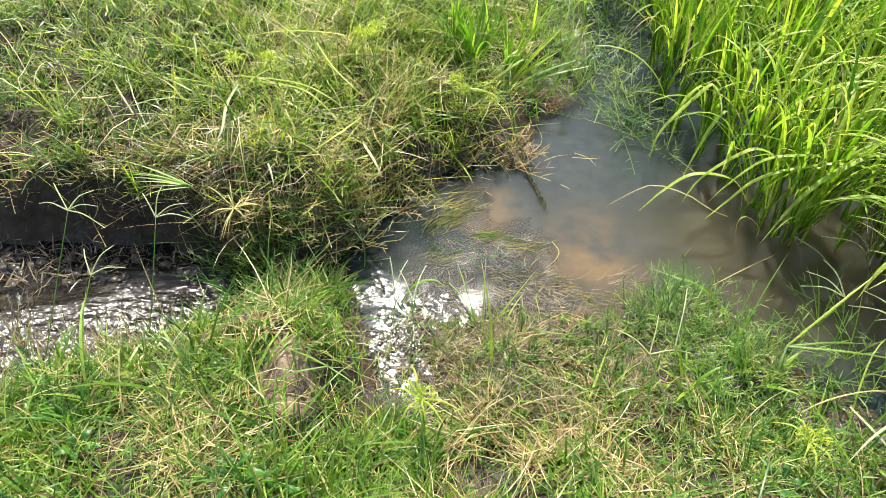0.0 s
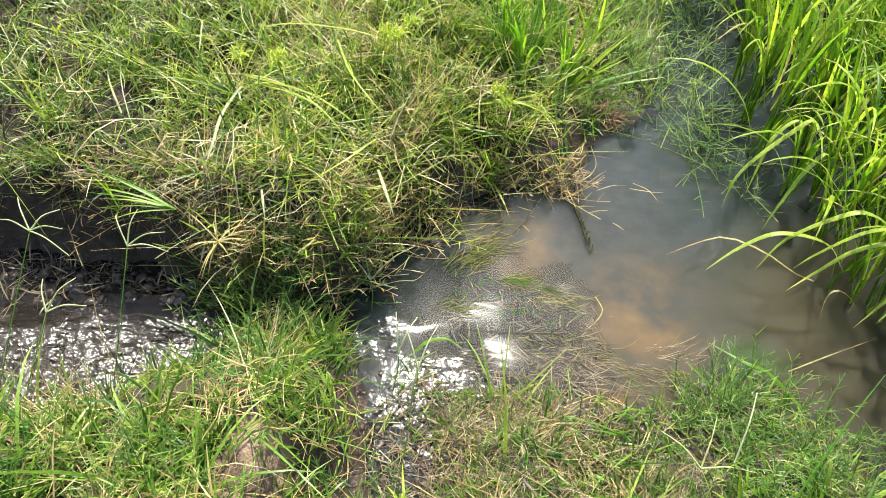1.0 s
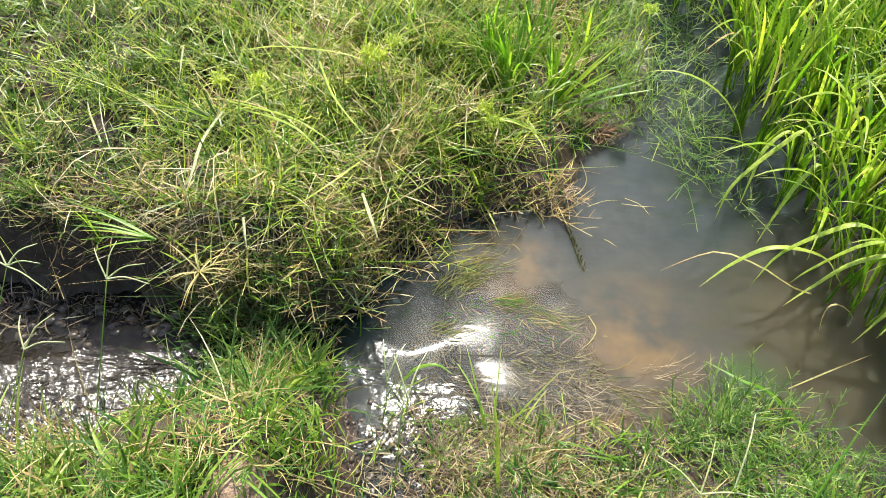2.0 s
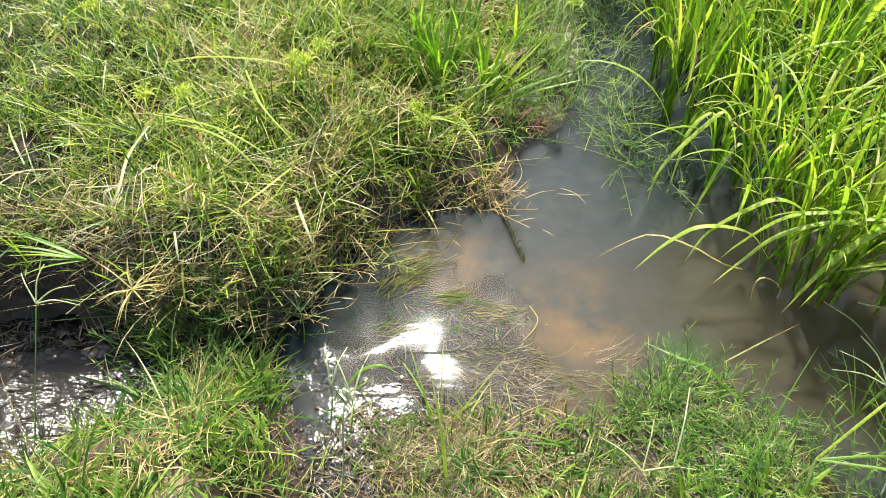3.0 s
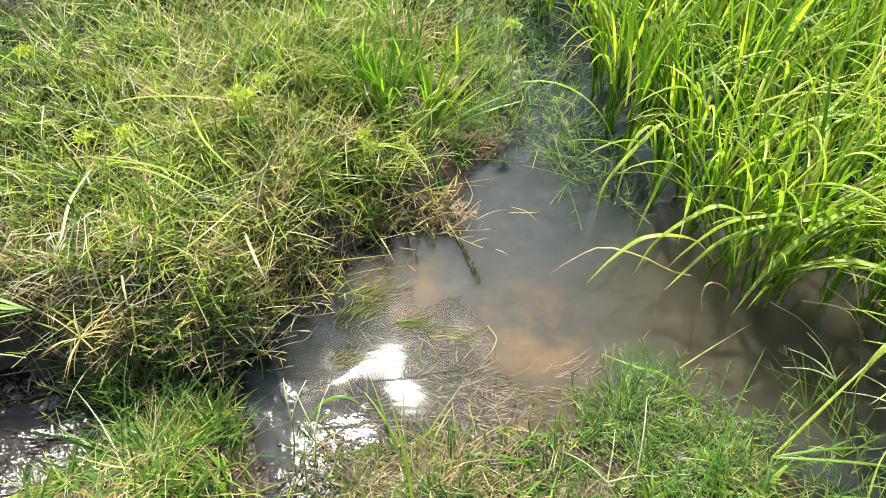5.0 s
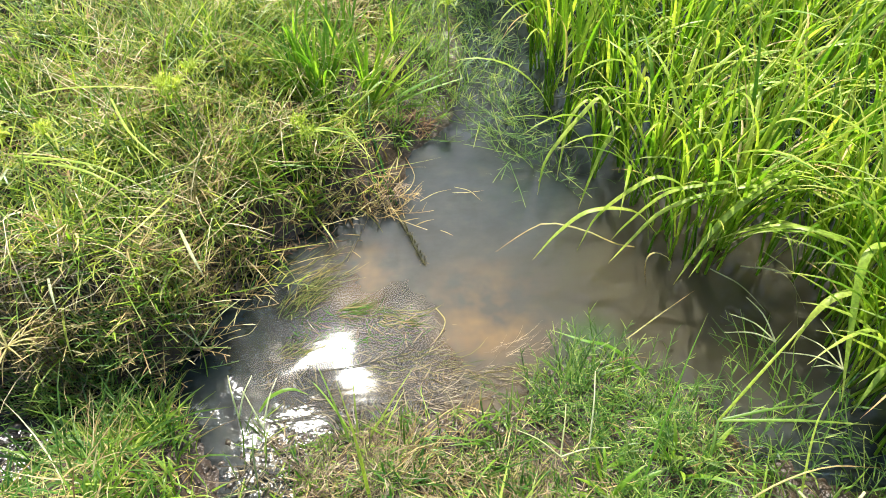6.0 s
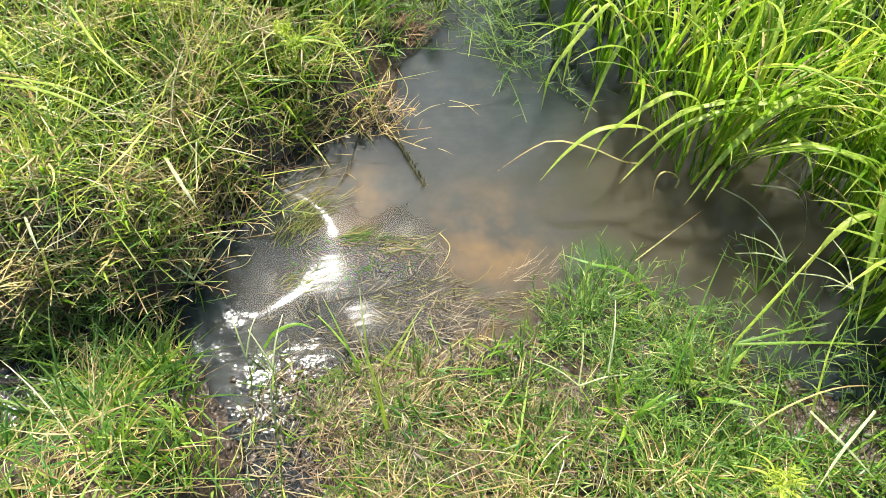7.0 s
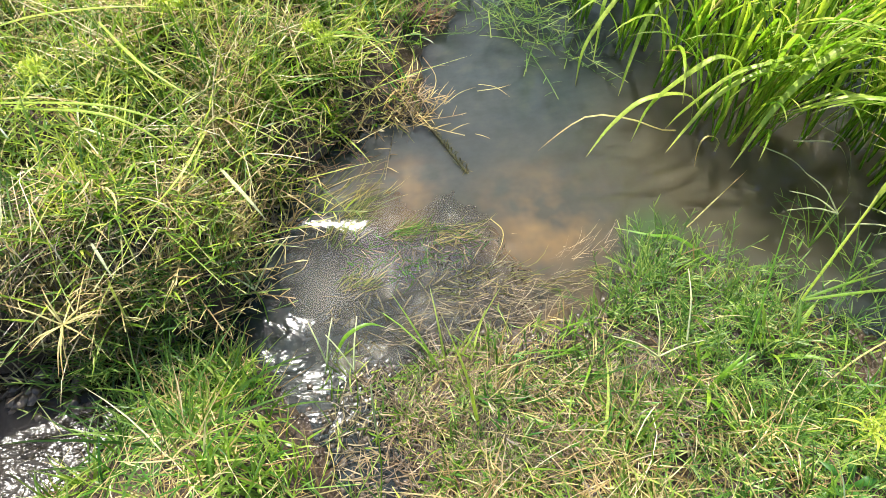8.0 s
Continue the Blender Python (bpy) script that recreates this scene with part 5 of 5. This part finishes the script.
def sedge(x, y, top, n=7, reach=0.09, label="yellow-green umbrella sedge with leafy bracts"):
    z = on_ground(x, y) - 0.01
    ob = thing("sedge_plant", (x, y, z), label, "sedge")
    h = top - z
    part("stalk", tube([(0, 0, 0), (0.008, 0.004, h * 0.5), (0.0, 0.0, h)], 0.0026, 0.0018, mat_lime), ob)
    for i in range(n):
        a = 2 * math.pi * i / n + rng.uniform(-0.4, 0.4)
        r = reach * rng.uniform(0.7, 1.8)
        part("bract", leaf_along([(0, 0, h), (r * 0.5 * math.cos(a), r * 0.5 * math.sin(a), h + 0.02), (r * math.cos(a), r * math.sin(a), h - rng.uniform(-0.01, 0.04))], 0.0055, mat_umbel, 0.2, 8, "bract", 0.3, stub=0.8),
             ob)
    m = 110
    a, r = rs.uniform(-math.pi, math.pi, m), reach * 0.55 * np.sqrt(rs.uniform(0, 1, m))
    root = np.stack([r * np.cos(a), r * np.sin(a), h + rs.uniform(0.0, 0.025, m)], 1)
    part("flower_head", sward("flower_head", root, rs, (0.008, 0.022), (0.002, 0.004), (0.1, 1.4), (0, 0.6), mat_umbel), ob, "fluffy yellow-green flower clusters")
    return ob


for x, y, top in ((-0.228, 2.08, 0.4), (-0.19, 2.04, 0.42), (-0.615, 1.98, 0.35), (0.077, 2.142, 0.2), (0.1, 2.1, 0.19), (0.543, 2.64, 0.25), (-0.5, 1.96, 0.37), (-0.202, 2.23, 0.34), (-0.9, 2.35, 0.38)):
    sedge(x, y, top + 0.05, reach=0.042)
sedge(0.057, 0.923, 0.23, 8, 0.07)
sedge(0.928, 0.905, 0.18, 8, 0.06)

# a green stalk that bends down to the pond, with its withered roots and one looping rootlet
bent_plant = thing("bent_stalk_plant", (0.318, 2.045, 0.0), "bent green grass stalk with withered roots at the waterline", "grass stem")
for points in ([(0, 0, 0), (-0.04, 0.1, 0.07), (-0.075, 0.24, 0.12), (-0.08, 0.33, 0.17)], [(0.01, 0, 0), (-0.02, 0.09, 0.06), (-0.05, 0.22, 0.12), (-0.05, 0.34, 0.15)], [(0.0, 0.02, 0), (-0.06, 0.08, 0.05), (-0.1, 0.2, 0.1)]):
    part("stalk", tube(points, 0.0045, 0.003, mat_dark_green, 9, 6), bent_plant)
for points in ([(-0.075, 0.24, 0.12), (-0.15, 0.26, 0.15), (-0.25, 0.25, 0.14)], [(-0.08, 0.3, 0.16), (0.0, 0.36, 0.19), (0.08, 0.35, 0.15)], [(-0.05, 0.22, 0.11), (-0.12, 0.19, 0.12), (-0.22, 0.18, 0.1)]):
    part("leaf", leaf_along(points, 0.008, mat_lime), bent_plant)
for points in ([(-0.034, 2.186, 0.15), (0.107, 2.182, 0.2), (0.19, 2.19, 0.18), (0.253, 2.194, 0.13)], [(-0.108, 2.086, 0.14), (0.0, 2.07, 0.17), (0.108, 2.065, 0.16), (0.251, 2.122, 0.08)]):
    part("leaf", leaf_along(relative(points, (0.318, 2.045, 0.0)), 0.007, mat_lime), bent_plant)
part("rootlet", tube([(0.0, 0.0, 0.02), (0.05, 0.03, 0.03), (0.072, 0.08, 0.04), (0.05, 0.14, 0.06)], 0.0014, 0.001, mat_dead_leaf, 10, 4, "rootlet"), bent_plant, "thin pale looping rootlet")
m = 90
root = np.stack([rs.normal(-0.01, 0.022, m), rs.normal(0.02, 0.03, m), rs.uniform(0.02, 0.06, m)], 1)
part("root_tangle", sward("root_tangle", root, rs, (0.04, 0.09), (0.0015, 0.003), (1.2, 2.4), (0, 0.7), mat_wet_straw), bent_plant, "withered brown roots")


def heap(name, x, y, rx, ry, n, length, width, lean, material, label, category, z=None, azimuth=None, spread=math.pi):
    a, r = rs.uniform(-math.pi, math.pi, n), np.sqrt(rs.uniform(0, 1, n))
    px, py = x + rx * r * np.cos(a), y + ry * r * np.sin(a)
    pz = np.maximum(height(px, py), 0) if z is None else np.full(n, z) + rs.uniform(-0.002, 0.002, n)
    root = np.stack([px, py, pz], 1)
    return stuff(name, sward(name, root, rs, length, width, lean, (-0.1, 0.2), material, 4, azimuth, spread), label, category)


heap("dead_roots", 0.39, 2.38, 0.08, 0.05, 170, (0.03, 0.1), (0.002, 0.0042), (0.7, 1.7), mat_roots, "red-brown withered roots at the corner of the pond", "dead roots")
heap("bank_roots", 0.0, 1.95, 0.16, 0.07, 120, (0.03, 0.08), (0.0015, 0.003), (0.9, 1.8), mat_roots, "brown rootlets hanging from the far bank at the waterline", "dead roots")
heap("ditch_roots", -0.85, 1.6, 0.25, 0.03, 130, (0.04, 0.12), (0.0015, 0.003), (0.9, 2.2), mat_roots, "brown rootlets hanging from the bare ditch wall", "dead roots", z=0.15)
SWEPT = "olive and brown weed strands drifting at the surface"
for x, y, rx, ry, n, aim, z, mat in ((0.2, 1.66, 0.06, 0.025, 60, 0.2, 0.002, mat_weed), (0.3, 1.63, 0.08, 0.03, 70, -0.1, 0.002, mat_weed), (0.04, 1.55, 0.06, 0.03, 60, 0.5, 0.002, mat_weed),
                                     (0.34, 1.48, 0.14, 0.04, 90, -0.15, 0.001, mat_weed), (0.55, 1.44, 0.1, 0.03, 50, -0.15, 0.002, mat_weed), (0.18, 1.4, 0.12, 0.04, 80, 0.1, 0.002, mat_wet_straw)):
    heap("pond_weed", x, y, rx, ry, n, (0.02, 0.085), (0.0007, 0.0019), (1.5, 1.62), mat, SWEPT, "pond weed", z=z, azimuth=aim, spread=0.5)
for x, y, aim in ((0.06, 1.72, 0.5), (0.03, 1.68, 0.9), (0.09, 1.76, 0.3)):
    heap("pond_weed", x, y, 0.05, 0.03, 45, (0.03, 0.1), (0.001, 0.0024), (1.48, 1.62), mat_weed, SWEPT, "pond weed", z=0.003, azimuth=aim, spread=0.5)
for x, y, rx, ry, n, aim in ((0.5, 1.43, 0.13, 0.035, 80, -0.1), (0.6, 1.5, 0.09, 0.03, 40, 0.3), (0.42, 1.39, 0.12, 0.03, 70, 0.0), (0.3, 1.45, 0.1, 0.03, 50, -0.25)):
    heap("floating_strands", x, y, rx, ry, n, (0.03, 0.1), (0.0006, 0.0015), (1.5, 1.62), mat_wet_straw, "thin brown straw strands drifting over the clay shoal", "pond weed", z=0.002, azimuth=aim, spread=0.55)
heap("teal_weed", 0.18, 1.665, 0.045, 0.015, 50, (0.03, 0.06), (0.001, 0.0026), (1.45, 1.6), mat_algae, "blue-green weed blades just below the surface", "pond weed", z=-0.001, azimuth=0.25, spread=0.35)
heap("sunken_weed", 0.26, 1.5, 0.3, 0.15, 620, (0.02, 0.07), (0.0015, 0.005), (1.2, 1.7), mat_sunken, "dark sunken weed and straw on the shallow bed", "pond weed", z=-0.014)
heap("sunken_green", 0.2, 1.6, 0.18, 0.08, 200, (0.02, 0.06), (0.002, 0.005), (1.2, 1.7), mat_algae, "green weed below the surface of the shallow pond", "pond weed", z=-0.01)
heap("side_weed", 0.05, 1.8, 0.13, 0.06, 80, (0.04, 0.11), (0.001, 0.0024), (1.5, 1.6), mat_weed, "green and straw weed strands floating at the bank", "pond weed", z=0.002, azimuth=0.45, spread=0.35)
heap("algae", 0.79, 1.51, 0.1, 0.045, 260, (0.02, 0.05), (0.003, 0.006), (0.8, 1.6), mat_algae, "bright green algae below the surface by the spit", "algae", z=-0.02)


def weed_plant(x, y, n, reach):
    ob = thing("weed_plant", (x, y, on_ground(x, y) + 0.01), "small broad-leaved green weed on the near bank", "weed")
    for i in range(n):
        a = 2 * math.pi * i / n + rng.uniform(-0.3, 0.3)
        r = reach * rng.uniform(0.7, 1.1)
        part("leaf", leaf_along([(0, 0, 0), (r * 0.5 * math.cos(a), r * 0.5 * math.sin(a), 0.03), (r * math.cos(a), r * math.sin(a), 0.025)], 0.018, mat_dark_green, 0.15, 9, "leaf", 0.5, stub=0.15), ob)


for x, y, n, r in ((-0.29, 0.7, 6, 0.06), (-0.21, 0.68, 5, 0.05), (0.87, 0.83, 6, 0.07), (-0.65, 0.75, 5, 0.05), (0.3, 0.72, 5, 0.05)):
    weed_plant(x, y, n, r)


# long blades of the two tall tufts, and long stems across the far bank
LONG = "tall tuft of long lime-green blades at the pond corner"
def leaning_tips(centre, n, reach, rise, aim, spread, seed):
    r = random.Random(seed)
    tips = []
    for _ in range(n):
        a, d, h = radians(aim + r.uniform(-spread, spread)), r.uniform(*reach), r.uniform(*rise)
        tips.append((centre[0] + d * math.cos(a), centre[1] + d * math.sin(a), centre[2] + h))
    return tips


c = (0.25, 2.44, 0.03)
fan("tall_grass", c, leaning_tips(c, 6, (0.05, 0.2), (0.12, 0.3), 45, 55, 1) + [(0.331, 2.5, 0.28), (0.364, 2.51, 0.3), (0.463, 2.49, 0.29), (0.45, 2.52, 0.25), (0.451, 2.46, 0.2), (0.588, 2.48, 0.13), (0.5, 2.44, 0.06), (0.3, 2.5, 0.2), (0.55, 2.5, 0.15)],
    0.0165, mat_lime, LONG, "grass tuft")
c = (0.14, 2.34, 0.07)
fan("tall_grass", c, [(0.044, 2.4, 0.46), (0.1, 2.38, 0.43), (0.107, 2.36, 0.3), (0.067, 2.4, 0.37), (0.02, 2.35, 0.38)], 0.0145, mat_lime, LONG, "grass tuft")
c = (0.161, 2.64, 0.08)
fan("tall_grass", c, [(0.219, 2.69, 0.33), (0.155, 2.69, 0.22), (0.2, 2.68, 0.24)], 0.016, mat_lime, LONG, "grass tuft")
c = (0.11, 2.38, 0.08)
fan("tall_grass", c, leaning_tips(c, 17, (0.03, 0.2), (0.16, 0.33), 95, 75, 2), 0.0115, mat_lime, LONG, "grass tuft")
c = (0.03, 2.42, 0.08)
fan("tall_grass", c, leaning_tips(c, 10, (0.03, 0.16), (0.14, 0.28), 100, 80, 3), 0.008, mat_dark_green, "tall tuft of dark green blades at the pond corner", "grass tuft")
TRAIL = "long yellow-green grass stem lying across the far bank"
for points in ([(-0.634, 2.167, 0.38), (-0.496, 2.127, 0.43), (-0.311, 2.074, 0.46), (-0.176, 2.079, 0.42)], [(-0.613, 1.955, 0.37), (-0.388, 1.84, 0.43), (-0.276, 1.793, 0.41), (-0.215, 1.765, 0.37)],
               [(-0.56, 1.926, 0.37), (-0.382, 1.816, 0.43), (-0.296, 1.765, 0.41), (-0.223, 1.71, 0.35)], [(-0.193, 1.775, 0.36), (-0.243, 1.664, 0.38), (-0.34, 1.593, 0.34)],
               [(-0.382, 2.113, 0.4), (-0.293, 1.94, 0.42), (-0.176, 1.81, 0.4)], [(-0.023, 2.137, 0.2), (0.115, 2.115, 0.25), (0.195, 2.103, 0.24), (0.256, 2.129, 0.18)]):
    lay("trailing_stem", points, 0.0062, mat_pale_leaf, TRAIL, "grass stem")
lay("dead_straw", [(-0.833, 2.206, 0.35), (-0.79, 2.11, 0.375), (-0.753, 2.013, 0.38)], 0.006, mat_straw, PALE)


def clods(name, rs, spots, label):
    """Small wet lumps of mud, uneven, half sunk."""
    ball = bmesh.new()
    bmesh.ops.create_icosphere(ball, subdivisions=1, radius=1.0)
    unit = np.array([v.co[:] for v in ball.verts])
    tris = np.array([[v.index for v in f.verts] for f in ball.faces])
    ball.free()
    verts, faces = [], []
    for i, (x, y, r) in enumerate(spots):
        shape = unit * rs.uniform(0.72, 1.2, (len(unit), 1)) * np.array([rs.uniform(0.7, 1.3), rs.uniform(0.7, 1.3), rs.uniform(0.35, 0.7)]) * r
        verts.append(shape + np.array([x, y, max(on_ground(x, y), -0.004)]))
        faces.append(tris + len(unit) * i)
    me = bpy.data.meshes.new(name)
    me.from_pydata(np.concatenate(verts).tolist(), [], np.concatenate(faces).tolist())
    me.polygons.foreach_set("use_smooth", np.ones(len(me.polygons), bool))
    me.materials.append(mat_mud)
    return stuff(name, me, label, "mud")


spots = [(x, y, rs.uniform(0.004, 0.013)) for x, y in zip(rs.normal(0.01, 0.07, 620), rs.uniform(0.96, 1.34, 620)) if shore(np.array([x]), np.array([y]))[0] < 0.01]
clods("mud_clods", rs, spots, "small wet mud clods in the shallow inlet")
spots = [(x, y, rs.uniform(0.006, 0.022)) for x, y in zip(rs.uniform(-1.6, -0.55, 140), rs.normal(1.45, 0.03, 140))]
clods("ditch_clods", rs, spots, "dark wet clods fallen from the bare ditch wall")
spots = [(x, y, rs.uniform(0.004, 0.012)) for x, y in zip(rs.uniform(0.1, 0.62, 170), rs.normal(1.3, 0.05, 170))]
clods("shore_clods", rs, spots, "small wet mud lumps along the pond edge")

# wet litter along the foot of the far bank and in the ditch
for x, y, rx, ry, n in ((-0.2, 1.62, 0.03, 0.06, 70), (-0.12, 1.78, 0.04, 0.06, 80), (-0.02, 1.9, 0.06, 0.04, 80), (0.12, 2.01, 0.08, 0.03, 80), (0.3, 2.07, 0.05, 0.03, 60)):
    heap("bank_litter", x, y, rx, ry, n, (0.012, 0.04), (0.003, 0.007), (1.0, 1.8), mat_wet_straw, "wet brown leaf litter at the foot of the far bank", "litter")
heap("inlet_litter", 0.01, 1.16, 0.09, 0.17, 420, (0.02, 0.07), (0.0012, 0.0035), (0.9, 1.7), mat_wet_straw, "wet straw and stems lying in the shallow inlet", "litter", z=0.003)
heap("inlet_sprouts", 0.0, 1.28, 0.08, 0.12, 70, (0.03, 0.1), (0.002, 0.0045), (0.1, 1.3), mat_fresh, "green sprouts standing in the shallow inlet", "grass", z=-0.002)
heap("foot_litter", -1.0, 1.5, 0.5, 0.04, 320, (0.02, 0.07), (0.0015, 0.005), (0.5, 1.9), mat_wet_straw, "muddy straw at the foot of the bare ditch wall", "litter")
heap("ditch_litter", -1.2, 1.42, 0.22, 0.07, 170, (0.03, 0.09), (0.002, 0.005), (0.7, 1.8), mat_wet_straw, "wet straw and muddy litter standing in the ditch", "litter")
heap("ditch_stems", -0.95, 1.12, 0.35, 0.06, 110, (0.08, 0.2), (0.0014, 0.0028), (0.1, 0.8), mat_dry, "thin dry stems standing at the ditch edge", "dead grass")


# ---- more tufts, alike in small families ----
def family(label, material, length, width, leaves, spread, spots):
    made = [grass_tuft(spots[i][0], spots[i][1], leaves, length, width, material, label, spread) for i in range(4)]
    for i, (x, y) in enumerate(spots[4:]):
        copy_thing(made[i % 4], pose(x, y, max(on_ground(x, y), -0.01) - 0.003, 0, 0, rng.uniform(0, 360)))


def spots_in(n, x, y, keep):
    return [(float(a), float(b)) for a, b, _ in scatter(rs, n, x, y, keep)]


family("yellow-green grass tuft on the far bank", mat_lime, (0.06, 0.17), (0.0035, 0.0065), 9, 65, spots_in(44, (-1.3, 0.25), (1.55, 2.9), green_mound))
family("green grass tuft on the near bank", mat_dark_green, (0.05, 0.14), (0.0035, 0.0065), 9, 60, spots_in(44, (-0.9, 1.2), (0.6, 1.3), green_near))
family("small green tuft in the wet straw of the pond edge", mat_dark_green, (0.03, 0.08), (0.003, 0.006), 7, 65, spots_in(26, (0.0, 0.75), (0.95, 1.36), on_mat))
